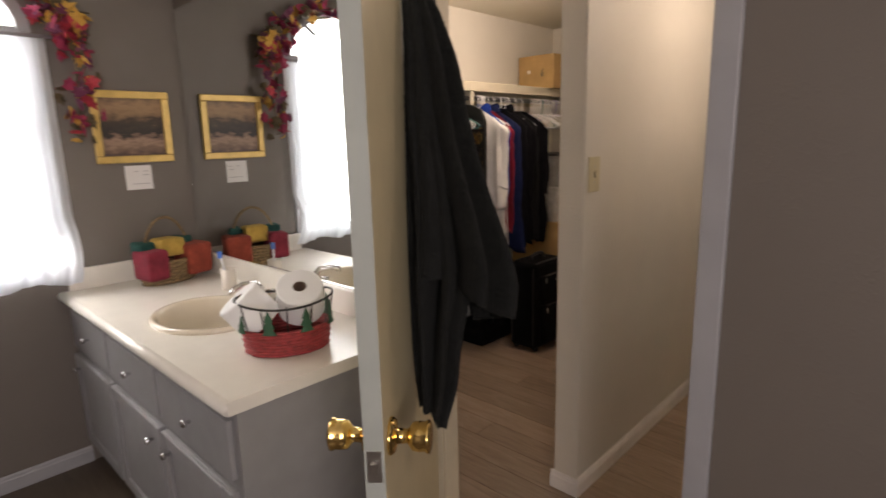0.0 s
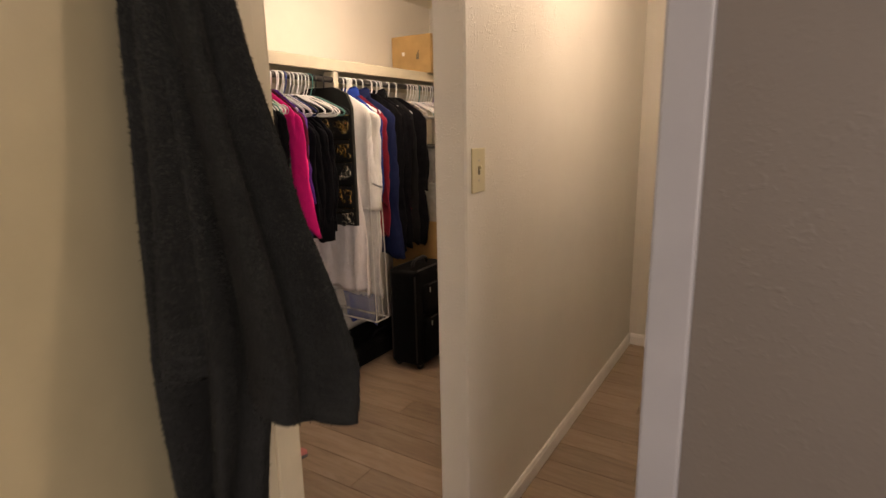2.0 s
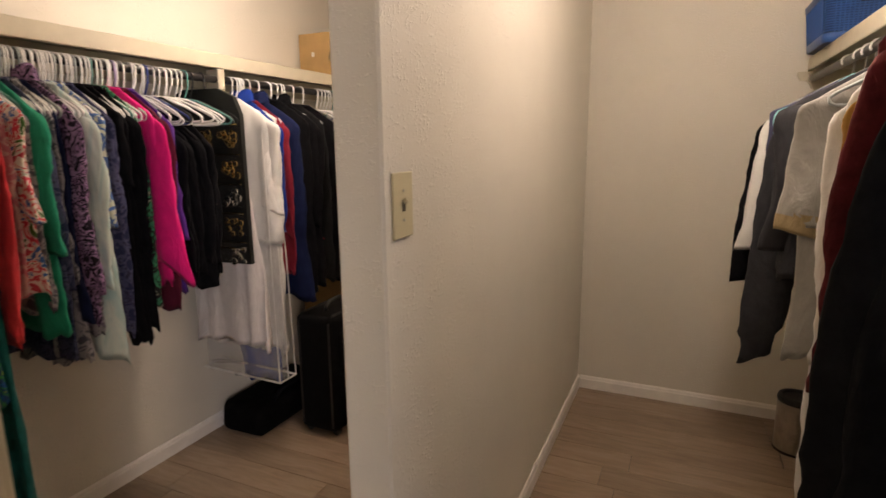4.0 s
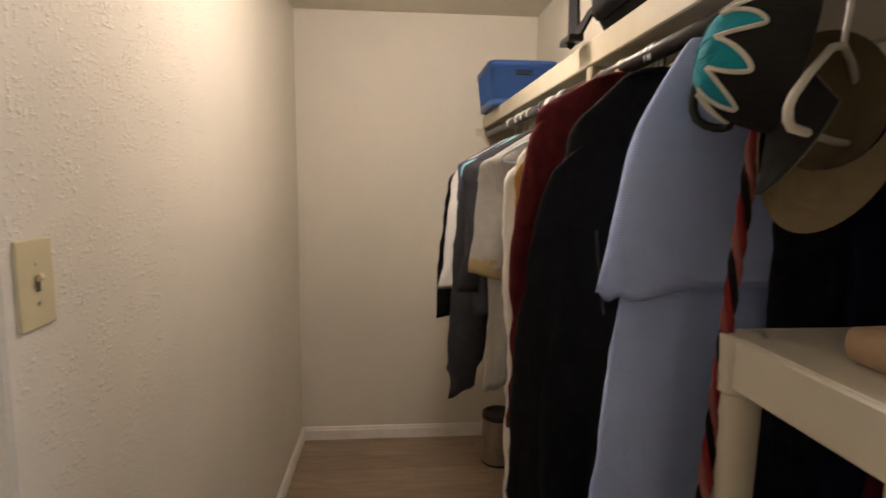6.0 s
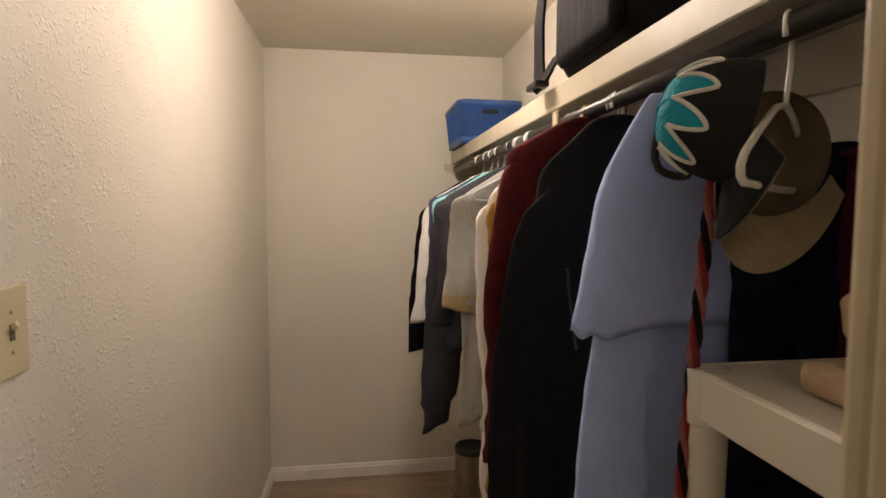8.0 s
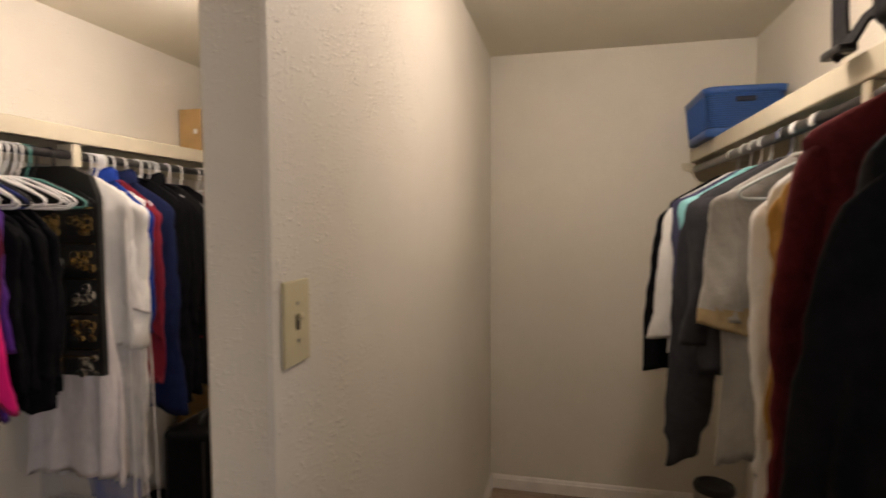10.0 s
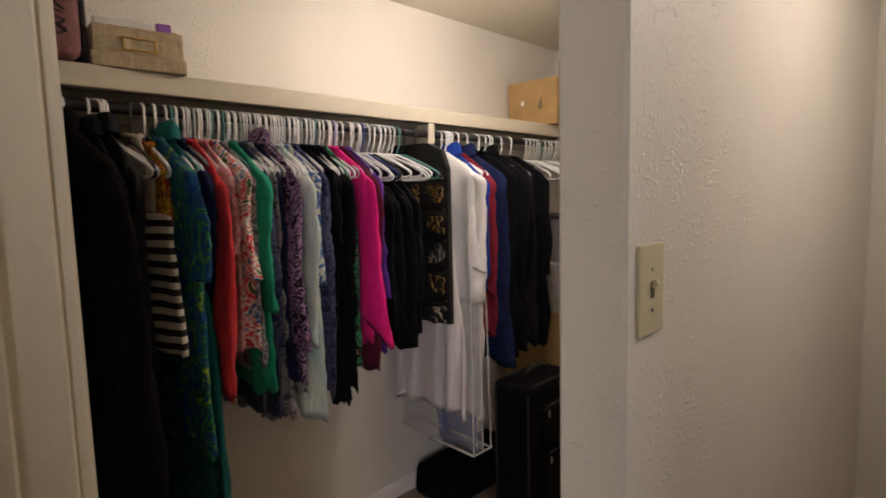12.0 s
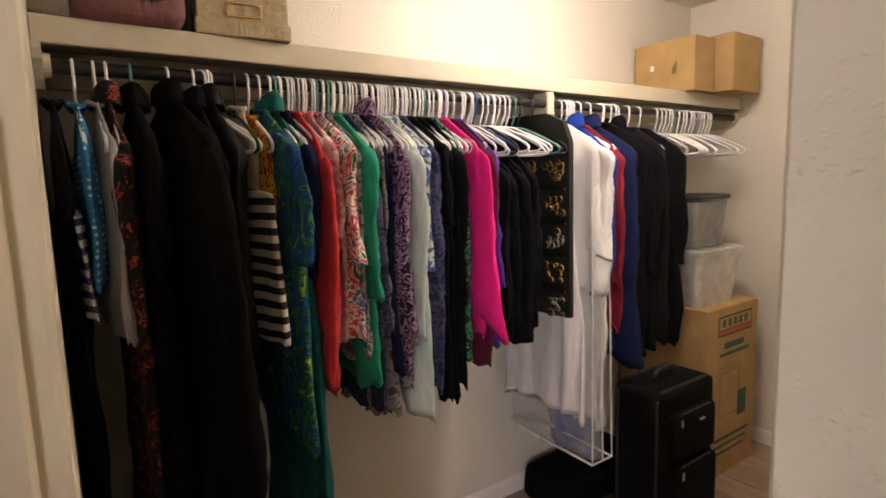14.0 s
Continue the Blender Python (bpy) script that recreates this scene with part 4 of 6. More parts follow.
def sleeve(side, w, length, r0, r1, swing=0.0, th=0.7, seed=0, drop=0.105, cuff=0.0, inset=0.03, elbow=0.0, tip=0.0):
    """A flattened sleeve hanging from the shoulder on one side, open at its end."""
    bm = bmesh.new()
    rnd = random.Random(seed + 91)
    p = [rnd.uniform(0, 6.28) for _ in range(5)]
    slant = rnd.uniform(-0.02, 0.03)
    n, k = 26, 34
    loops = []
    for j in range(k + 1):
        f = j / k
        z = -drop + 0.035 - (length + 0.035) * f
        y = side * (w / 2 - inset - 0.060 * (1 - min(1, f * 6)) ** 1.5 + swing * f * (1.6 - 0.6 * f) + elbow * math.sin(math.pi * min(1, f * 1.15)) + 0.010 * f * math.sin(f * 7 + p[0]))
        r = (r0 + (r1 - r0) * f) * min(1, 0.30 + f * 6)
        if cuff and f > 0.9:
            r *= cuff
        loop = []
        for i in range(n):
            a = 2 * math.pi * i / n
            c, q = math.cos(a), math.sin(a)
            g = 1 + 0.10 * math.sin(3 * a + p[1] + 4 * f) + 0.05 * math.sin(f * 15 + p[2] + 2 * a) * f
            cr = min(1, f * 4) * (0.0065 * crease(q * 1.4 + f * 3, f * length * 11 + q, seed + c * 0.5) + 0.003 * noise.noise(Vector((q * 4, f * length * 30, seed + c))))
            flat = th * 0.50 * (1 + 0.25 * math.sin(2 * a + p[3] + 2 * f))
            loop.append((r * flat * math.copysign(abs(c) ** 0.85, c) * g + 0.008 * math.sin(f * 5 + p[3]) + cr * (c + 0.3), y + r * math.copysign(abs(q) ** 0.9, q) * g + 0.6 * cr * q, z + slant * q * f * f - tip * max(0, q * side + 0.3) * f ** 4))
        loops.append(loop)
    m = Vector([sum(v[i] for v in loops[-1]) / n for i in range(3)])
    inner = [tuple(m.lerp(Vector(v), 0.8) + Vector((0, 0, 0.03))) for v in loops[-1]]
    rings(bm, loops + [inner])
    return bm


def collar(r=0.055, h=0.035):
    bm = bmesh.new()
    n = 20
    rings(bm, [[(k * 0.55 * r * math.cos(2 * math.pi * i / n), k * r * math.sin(2 * math.pi * i / n), z + 0.012 * math.sin(2 * math.pi * i / n) ** 2) for i in range(n)] for k, z in ((1.0, -0.02), (0.95, h), (0.85, h + 0.004), (1.15, h - 0.01), (1.28, -0.015))], cap=False)
    return bm


def garment(name, label, cat, x, mat, side, bottom, w=0.42, th=0.035, top=-0.045, slv=0.0, r0=0.055, r1=0.05, swing=0.0, yaw=0.0, flare=0.08, fold=0.010, seed=1, hang="white", col=False, hem=0.018, ry=None, cuff=0.0, smat=None, group="clothes on the long rod", sth=0.6, shoulder=0.13, freq=34, elbow=0.0, inset=0.03, drop=0.105, tip=0.02, soft=1.0):
    """A garment on its hanger; side is -1 or +1, towards the aisle; bottom is the hem's height."""
    y = ry if ry is not None else ROD_L if side < 0 else ROD_R
    top -= 0.035
    e = thing(name, label, cat, pose(x, y, ROD_Z + top, 0, 0, yaw), group)
    part("body", loft_cloth(ROD_Z + top - bottom, w, th, flare=flare, fold=fold, seed=seed, hem=hem, shoulder=shoulder, freq=freq, soft=soft), mat, e, smooth=True)
    if slv:
        for s in (side, -side):
            part("sleeve", sleeve(s, w, slv if s == side else slv * 0.9, r0, r1, swing if s == side else 0.0, sth, seed, drop, cuff, inset, elbow, tip), smat or mat, e, smooth=True)
    if col:
        part("collar", collar(), mat, e, smooth=True)
    else:
        bm = bmesh.new()
        tube(bm, [(0.018 * math.cos(q), 0.058 * math.sin(q), -0.004 + 0.006 * math.cos(2 * q)) for q in [2 * math.pi * i / 20 for i in range(20)]], 0.006, 6, closed=True)
        part("waistband" if cat in ("skirt", "slip", "trousers") else "neckband", bm, mat, e, smooth=True)
    if hang:
        hanger(x, y, hang, yaw, 0, "hangers on the long rod" if side < 0 else "hangers on the shorter rod")
    return e


def dots(name, ground, dot, scale):
    m, nt, b = base_mat(name, 0.85)
    v = nt.nodes.new("ShaderNodeTexVoronoi")
    v.inputs["Scale"].default_value, v.inputs["Randomness"].default_value = scale, 0.25
    nt.links.new(coords(nt), v.inputs["Vector"])
    r = ramp(nt, v.outputs[0], [(0.0, dot), (0.28, ground)])
    r.node.color_ramp.interpolation = "CONSTANT"
    nt.links.new(r, b.inputs["Base Color"])
    return m


BLACK = fabric("black_cloth", (0.0065, 0.0065, 0.008), 0.95, var=0.3)
BLACKWOOL = fabric("black_wool", (0.005, 0.0046, 0.0046), 1.0, weave=300, var=0.4)
NAVY = fabric("navy_cloth", (0.012, 0.016, 0.05), 0.9, var=0.3)
RED = fabric("red_cloth", (0.52, 0.030, 0.04), 0.85)
PINK = fabric("hot_pink_cloth", (0.80, 0.012, 0.22), 0.8, var=0.08)
TEAL = fabric("teal_velvet", (0.005, 0.10, 0.095), 0.8, var=0.4)
GREEN = fabric("green_cloth", (0.012, 0.25, 0.15), 0.85)
MAROON = fabric("maroon_cloth", (0.09, 0.008, 0.025), 0.9)
PURPLE = fabric("violet_cloth", (0.09, 0.025, 0.24), 0.85)
ROYAL = fabric("royal_blue_cloth", (0.007, 0.035, 0.25), 0.8)
WHITE = fabric("white_cloth", (0.70, 0.69, 0.67), 0.85, var=0.06)
PALE = fabric("pale_skirt", (0.70, 0.645, 0.63), 0.8, var=0.06)
CREAMC = fabric("cream_scarf", (0.55, 0.47, 0.38), 0.85)
GREYC = fabric("grey_sheer", (0.30, 0.29, 0.28), 0.85)
TROPIC = printed("tropical_print", [(0.012, 0.03, 0.18), (0.01, 0.09, 0.25), (0.015, 0.05, 0.14), (0.03, 0.20, 0.06), (0.015, 0.06, 0.10), (0.20, 0.34, 0.03), (0.42, 0.48, 0.06)], 8, 3.4, stretch=(1, 2.2, 1.0))
FLORAL = printed("bright_floral", [(0.06, 0.14, 0.03), (0.75, 0.70, 0.62), (0.6, 0.07, 0.10), (0.75, 0.68, 0.6), (0.05, 0.14, 0.40), (0.75, 0.7, 0.62), (0.55, 0.16, 0.04)], 14, 1.6)
PURPLEF = printed("plum_print", [(0.012, 0.008, 0.015), (0.34, 0.20, 0.36), (0.02, 0.012, 0.025), (0.30, 0.16, 0.32), (0.015, 0.01, 0.02)], 26, 2.0)
AQUA = printed("pale_aqua_print", [(0.42, 0.60, 0.58), (0.62, 0.68, 0.62), (0.36, 0.52, 0.50)], 12, 1.5, stretch=(1, 1, 0.3), smooth=True)
BLUEP = printed("blue_print", [(0.65, 0.66, 0.55), (0.08, 0.16, 0.42), (0.60, 0.62, 0.5), (0.30, 0.34, 0.05)], 26, 1.0)
NAVYP = printed("navy_grey_print", [(0.02, 0.025, 0.07), (0.07, 0.07, 0.14), (0.03, 0.03, 0.06), (0.20, 0.20, 0.24)], 22, 2.0)
GREYP = printed("grey_print", [(0.10, 0.10, 0.12), (0.36, 0.34, 0.35), (0.16, 0.15, 0.19), (0.45, 0.43, 0.42)], 24, 1.6)
PINKP = printed("pink_print", [(0.50, 0.20, 0.24), (0.60, 0.42, 0.40), (0.26, 0.05, 0.08)], 34, 1.2)
GREENP = printed("green_multi_print", [(0.02, 0.03, 0.02), (0.06, 0.26, 0.14), (0.02, 0.02, 0.02), (0.4, 0.36, 0.3), (0.10, 0.22, 0.05)], 26, 1.5)
EMBR = printed("embroidered_black", [(0.01, 0.008, 0.008), (0.012, 0.01, 0.01), (0.012, 0.01, 0.01), (0.25, 0.04, 0.02), (0.012, 0.01, 0.01), (0.30, 0.22, 0.06)], 40, 0.8)
FRUIT = printed("scarf_print", [(0.30, 0.03, 0.02), (0.55, 0.30, 0.03), (0.12, 0.05, 0.02), (0.5, 0.12, 0.03)], 30, 1.5)
STRIPES = striped("black_white_stripes", (0.012, 0.010, 0.012), (0.66, 0.60, 0.52), 0.036)
DOTS = dots("blue_dotted_cloth", (0.015, 0.17, 0.36), (0.6, 0.68, 0.72), 62)
FILM = clear_mat("pocket_film", (0.2, 0.2, 0.19), 0.03, 0.06)
CLEAR = clear_mat("clear_vinyl", (0.82, 0.80, 0.77), 0.20)
MILKY = clear_mat("milky_vinyl", (0.82, 0.80, 0.77), 0.42, 0.25)


def left_aisle():
    g = garment
    # close to the door
    g("dress", "long plain black dress close to the doorway wall", "dress", -0.60, BLACK, -1, 0.16, 0.40, 0.03, seed=98, hang="", flare=0.2)
    g("apron", "navy and white striped apron hanging behind the dotted one", "apron", -0.582, striped("navy_white_stripes", (0.015, 0.03, 0.12), (0.6, 0.6, 0.56), 0.03), -1, 1.22, 0.46, 0.02, seed=99, hang="", top=-0.28, shoulder=0.02, flare=0.04)
    g("apron", "turquoise apron with white dots on a hanger", "apron", -0.555, DOTS, -1, 1.28, 0.44, 0.02, slv=0.0, seed=2, flare=0.02, top=-0.05)
    g("blouse", "grey sheer blouse on a white hanger", "blouse", -0.515, GREYC, -1, 1.15, 0.42, 0.03, seed=3)
    g("dress", "long black dress with embroidered flowers down the front", "dress", -0.49, EMBR, -1, 0.22, 0.42, 0.035, slv=0.5, seed=4, col=True)
    g("coat", "long plain black coat on a hanger", "coat", -0.44, BLACKWOOL, -1, 0.42, 0.46, 0.07, slv=0.62, r0=0.07, r1=0.055, seed=5, col=True, hang="teal")
    g("coat", "black wool coat with wide lapels on a hanger", "coat", -0.36, BLACKWOOL, -1, 0.60, 0.50, 0.09, slv=0.74, r0=0.085, r1=0.10, swing=0.11, flare=0.55, seed=6, col=True, yaw=6, top=-0.03)
    g("jacket", "thin black jacket with a collar on a hanger", "jacket", -0.30, BLACK, -1, 0.85, 0.44, 0.05, slv=0.58, seed=7, col=True)
    j = g("leather_jacket", "black leather jacket with a metal zip pull on its pocket", "jacket", -0.265, fabric("black_leather", (0.010, 0.010, 0.011), 0.45, var=0.3), -1, 1.05, 0.42, 0.06, slv=0.46, r0=0.065, r1=0.05, seed=8, col=True, top=-0.035)
    bm = bmesh.new()
    box(bm, (-0.075, -0.20, -0.27), (-0.068, -0.192, -0.22), 0.002)
    part("zip_pull", bm, M_STEEL, j, "steel zip pull")
    s = g("dress", "dress with black and white striped skirt and sleeve", "dress", -0.20, STRIPES, -1, 1.10, 0.50, 0.035, slv=0.0, seed=9, hang="black", top=-0.25, flare=0.10, shoulder=0.02)
    g("scarf", "cream scarf draped over a black hanger", "scarf", -0.195, CREAMC, -1, 1.30, 0.22, 0.04, seed=10, hang="", top=-0.04)
    g("scarf", "red and yellow printed scarf hanging from a hanger", "scarf", -0.165, FRUIT, -1, 1.36, 0.34, 0.04, seed=11, top=-0.06)
    g("tunic", "blue and green tropical leaf print tunic", "tunic", -0.135, TROPIC, -1, 0.80, 0.47, 0.05, slv=0.28, r0=0.08, r1=0.092, swing=0.02, seed=12, sth=0.45, hem=0.02)
    g("dress", "long teal velvet dress reaching near the floor", "dress", -0.105, TEAL, -1, 0.30, 0.36, 0.045, slv=0.0, seed=13, flare=0.34, fold=0.014, col=True)
    g("top", "navy knit top on a white hanger", "top", -0.078, NAVY, -1, 1.0, 0.40, 0.03, slv=0.3, seed=14)
    g("blouse", "plain red long sleeved blouse on a white hanger", "blouse", -0.045, RED, -1, 0.92, 0.43, 0.04, tip=0.05, slv=0.60, r0=0.06, r1=0.05, swing=0.015, seed=15)
    g("blouse", "pink printed blouse on a white hanger", "blouse", -0.012, PINKP, -1, 1.05, 0.40, 0.025, slv=0.22, seed=16)
    g("shirt", "bright multicolour floral print shirt", "shirt", 0.022, FLORAL, -1, 1.06, 0.44, 0.04, slv=0.30, r0=0.062, r1=0.066, seed=17, sth=0.5)
    g("blouse", "pale grey blouse on a white hanger", "blouse", 0.048, GREYP, -1, 0.98, 0.40, 0.025, slv=0.4, seed=18)
    g("blouse", "emerald green blouse on a white hanger", "blouse", 0.078, GREEN, -1, 0.90, 0.43, 0.04, slv=0.40, r0=0.06, r1=0.058, swing=0.012, seed=19)
    g("top", "navy and grey patterned top on a hanger", "top", 0.106, NAVYP, -1, 0.80, 0.41, 0.03, slv=0.5, seed=20, hem=0.025)
    g("top", "grey print top with a ragged hem", "top", 0.132, GREYP, -1, 0.78, 0.40, 0.03, seed=21, hem=0.035)
    g("vest", "plain dark navy vest on a grey hanger", "vest", 0.155, NAVY, -1, 0.92, 0.42, 0.03, slv=0.0, seed=22, hang="grey")
    g("blouse", "plum and black printed blouse on a hanger", "blouse", 0.182, PURPLEF, -1, 0.92, 0.45, 0.04, slv=0.55, r0=0.056, r1=0.052, seed=23, col=True, hem=0.03)
    g("top", "black and white fine print top", "top", 0.207, GREYP, -1, 0.86, 0.40, 0.02, seed=24, hem=0.02)
    g("tunic", "pale aqua crinkled tunic on a white hanger", "tunic", 0.238, AQUA, -1, 0.77, 0.41, 0.035, slv=0.52, r0=0.058, r1=0.06, swing=0.012, seed=25, hem=0.03, fold=0.014)
    g("blouse", "white blouse with blue flower print", "blouse", 0.268, BLUEP, -1, 0.90, 0.41, 0.028, slv=0.35, seed=26)
    g("blouse", "dark blue patterned blouse on a white hanger", "blouse", 0.298, NAVYP, -1, 0.84, 0.43, 0.035, slv=0.42, seed=27, hem=0.03)
    g("top", "black short sleeved top on a white hanger", "top", 0.332, BLACK, -1, 0.82, 0.43, 0.035, slv=0.20, seed=28, hem=0.03)
    g("top", "black sleeveless top with pointed hem", "top", 0.362, BLACK, -1, 0.80, 0.40, 0.035, seed=29, hem=0.045)
    g("top", "black long sleeved top on a white hanger", "top", 0.392, BLACK, -1, 0.82, 0.41, 0.03, slv=0.45, seed=30, hem=0.03)
    g("top", "green and black printed top", "top", 0.418, GREENP, -1, 0.90, 0.41, 0.03, slv=0.0, seed=31)
    g("cardigan", "hot pink draped cardigan on a white hanger", "cardigan", 0.462, PINK, -1, 0.98, 0.44, 0.04, slv=0.50, r0=0.050, r1=0.085, swing=0.05, seed=32, sth=0.4, hem=0.05, tip=0.09)
    g("top", "maroon top on a white hanger", "top", 0.492, MAROON, -1, 0.88, 0.42, 0.03, slv=0.40, seed=33, swing=0.03)
    g("top", "violet top on a white hanger", "top", 0.518, PURPLE, -1, 0.93, 0.41, 0.03, slv=0.42, seed=34, swing=0.03)
    for k, (x, w, bt) in enumerate(((0.555, 0.44, 0.95), (0.60, 0.42, 0.98), (0.65, 0.44, 0.92), (0.70, 0.42, 0.97))):
        g("blouse", "plain black blouse behind empty hangers", "blouse", x, BLACK, -1, bt, w, 0.045, slv=0.45, seed=40 + k, hang="black" if k == 2 else "white", top=-0.12)
    # beyond the rod block
    g("dress", "royal blue dress on a white hanger", "dress", 1.115, ROYAL, -1, 0.30, 0.40, 0.045, slv=0.5, seed=50, col=True, flare=-0.35)
    g("dress", "dark red dress on a white hanger", "dress", 1.155, fabric("dark_red_cloth", (0.22, 0.015, 0.03), 0.85), -1, 0.85, 0.42, 0.035, slv=0.50, seed=51, r1=0.04)
    g("dress", "navy blue dress on a hanger", "dress", 1.215, fabric("navy_dress_cloth", (0.012, 0.018, 0.06), 0.85), -1, 0.72, 0.44, 0.06, slv=0.0, flare=0.3, seed=52, col=True)
    g("trousers", "folded black trousers on a white hanger", "trousers", 1.30, BLACK, -1, 0.74, 0.44, 0.06, seed=53, top=-0.03)
    g("dress", "long black dress on a white hanger", "dress", 1.38, BLACK, -1, 0.76, 0.44, 0.07, slv=0.5, seed=54, col=True)
    g("kimono", "black jacket with red embroidered flowers", "jacket", 1.47, printed("red_flower_black", [(0.008, 0.008, 0.009), (0.008, 0.008, 0.009), (0.008, 0.008, 0.009), (0.30, 0.012, 0.03)], 22, 0.6), -1, 0.76, 0.42, 0.04, seed=55)
    g("jacket", "black jacket with long sleeves on a hanger", "jacket", 1.55, BLACK, -1, 0.74, 0.44, 0.05, slv=0.45, r0=0.06, r1=0.055, seed=56)
    rnd = random.Random(12)
    cols = ["white"] * 9 + ["grey", "teal", "lilac"]
    for k in range(34):
        hanger(-0.09 + k * 0.0175 + rnd.uniform(-0.004, 0.004), ROD_L, rnd.choice(cols), rnd.uniform(-5, 5))
    for k in range(11):
        hanger(0.56 + k * 0.026, ROD_L, ["white", "white", "blue", "white", "white", "white", "white", "white", "white", "teal", "black"][k], rnd.uniform(8, 34), rnd.uniform(-3, 3))
    for k in range(4):
        hanger(1.07 + 0.013 * k, ROD_L, "white", rnd.uniform(12, 24))
    for k in range(3):
        hanger(1.29 + 0.05 * k, ROD_L, "white", 28 + 4 * k)
    for k in range(16):
        hanger(1.68 + k * 0.030, ROD_L, rnd.choice(cols), rnd.uniform(-24, 30))
    for x in (-0.28, -0.265):
        hanger(x, ROD_L, "white", 24)


left_aisle()


def jewellery_organizer():
    e = thing("jewellery_organizer", "black hanging jewellery organizer with clear pockets of gold trinkets", "organizer", pose(0.885, ROD_L, ROD_Z, 0, 0, 4), "")
    blk = plain("organizer_vinyl", (0.006, 0.0065, 0.006), 0.5)
    bm = bmesh.new()
    prof = [(-0.20, -0.16), (-0.17, -0.085), (-0.09, -0.05), (0.09, -0.05), (0.17, -0.085), (0.20, -0.16), (0.20, -0.80), (-0.20, -0.80)]
    rings(bm, [[(x, y, z) for y, z in prof] for x in (-0.012, 0.012)])
    part("panel", bm, blk, e)
    gold = plain("gold_trinkets", (0.55, 0.38, 0.14), 0.25, 1.0, var=0.4, scale=200)
    silver = plain("silver_trinkets", (0.6, 0.58, 0.55), 0.25, 1.0, var=0.4, scale=200)
    rnd = random.Random(8)
    for r in range(5):
        z = -0.20 - r * 0.125
        for c in range(3):
            y = -0.135 + c * 0.132
            bm = bmesh.new()
            box(bm, (-0.030, y - 0.06, z - 0.10), (-0.0125, y + 0.06, z), 0.006, 2)
            pk = part("pocket", bm, FILM, e)
            bm = bmesh.new()
            box(bm, (-0.033, y - 0.061, z - 0.002), (-0.029, y + 0.061, z + 0.003))
            part("zip_edge", bm, gold, pk)
            bm = bmesh.new()
            for q in range(11):
                ty, tz, tr = y + rnd.uniform(-0.04, 0.04), z - rnd.uniform(0.03, 0.09), rnd.uniform(0.007, 0.017)
                tube(bm, [(-0.020, ty + tr * math.cos(a), tz + tr * math.sin(a)) for a in [k * 0.785 for k in range(8)]], 0.0027, 5, closed=True)
            part("trinkets", bm, gold if rnd.random() < 0.6 else silver, pk)
    bm = bmesh.new()
    box(bm, (-0.018, -0.185, -0.735), (-0.0125, 0.185, -0.728))
    part("zip", bm, gold, e)
    hanger(0.885, ROD_L, "black")


jewellery_organizer()


def garment_bag():
    """Clear vinyl bag over a white satin blouse and a long pale skirt."""
    e = thing("garment_bag", "clear vinyl garment bag with white binding on the rod", "garment bag", pose(1.03, ROD_L, ROD_Z - 0.08), "")
    bm = loft_cloth(1.31, 0.46, 0.09, fold=0.006, flare=0.02, seed=61, n=34, k=24)
    part("film", bm, CLEAR, e, smooth=True)
    wh = plain("white_binding", (0.62, 0.60, 0.57), 0.5)
    bm = bmesh.new()
    tube(bm, [(-0.06, -0.242, -1.305), (0.055, -0.242, -1.305), (0.055, 0.23, -1.295), (-0.06, 0.23, -1.295)], 0.005, 6, closed=True)
    part("bottom_binding", bm, wh, e)
    for x in (-0.06, 0.0, 0.055):
        bm = bmesh.new()
        tube(bm, [(x * 0.6, -0.215, -0.16), (x * 0.9, -0.232, -0.7), (x, -0.242, -1.305)], 0.003, 6)
        part("seam_binding", bm, wh, e)
    garment("blouse", "shiny white satin blouse inside the clear bag", "blouse", 1.045, fabric("white_satin", (0.82, 0.80, 0.77), 0.35, var=0.05, fold=0.9), -1, 1.03, 0.46, 0.085, slv=0.38, r0=0.068, r1=0.062, seed=62, fold=0.014, smat=None, sth=0.7)
    garment("skirt", "long pale pink pleated skirt beside the clear bag", "skirt", 0.95, PALE, -1, 0.55, 0.30, 0.04, seed=63, top=-0.42, fold=0.017, freq=75, flare=0.55, shoulder=0.02, hang="", soft=0.25)
    garment("slip", "sheer white slip in the clear bag", "slip", 1.055, clear_mat("sheer_slip", (0.80, 0.77, 0.74), 0.95, 0.5), -1, 0.50, 0.44, 0.06, seed=64, top=-0.6, fold=0.018, freq=46, shoulder=0.02, hang="")


garment_bag()


# ---- on the long shelf ----
ZS = 1.80 + 0.06


def carton(name, label, lo, hi, marks=(), tape=True):
    e = thing(name, label, "cardboard box")
    card = CARD
    bm = bmesh.new()
    box(bm, lo, hi, 0.004, 2)
    part("box", bm, card, e)
    bm = bmesh.new()
    ym = (lo[1] + hi[1]) / 2
    if tape:
        box(bm, (lo[0] + 0.002, ym - 0.024, hi[2]), (hi[0] - 0.002, ym + 0.024, hi[2] + 0.001))
        part("tape", bm, plain("box_tape", (0.42, 0.28, 0.12), 0.25), e)
    return e


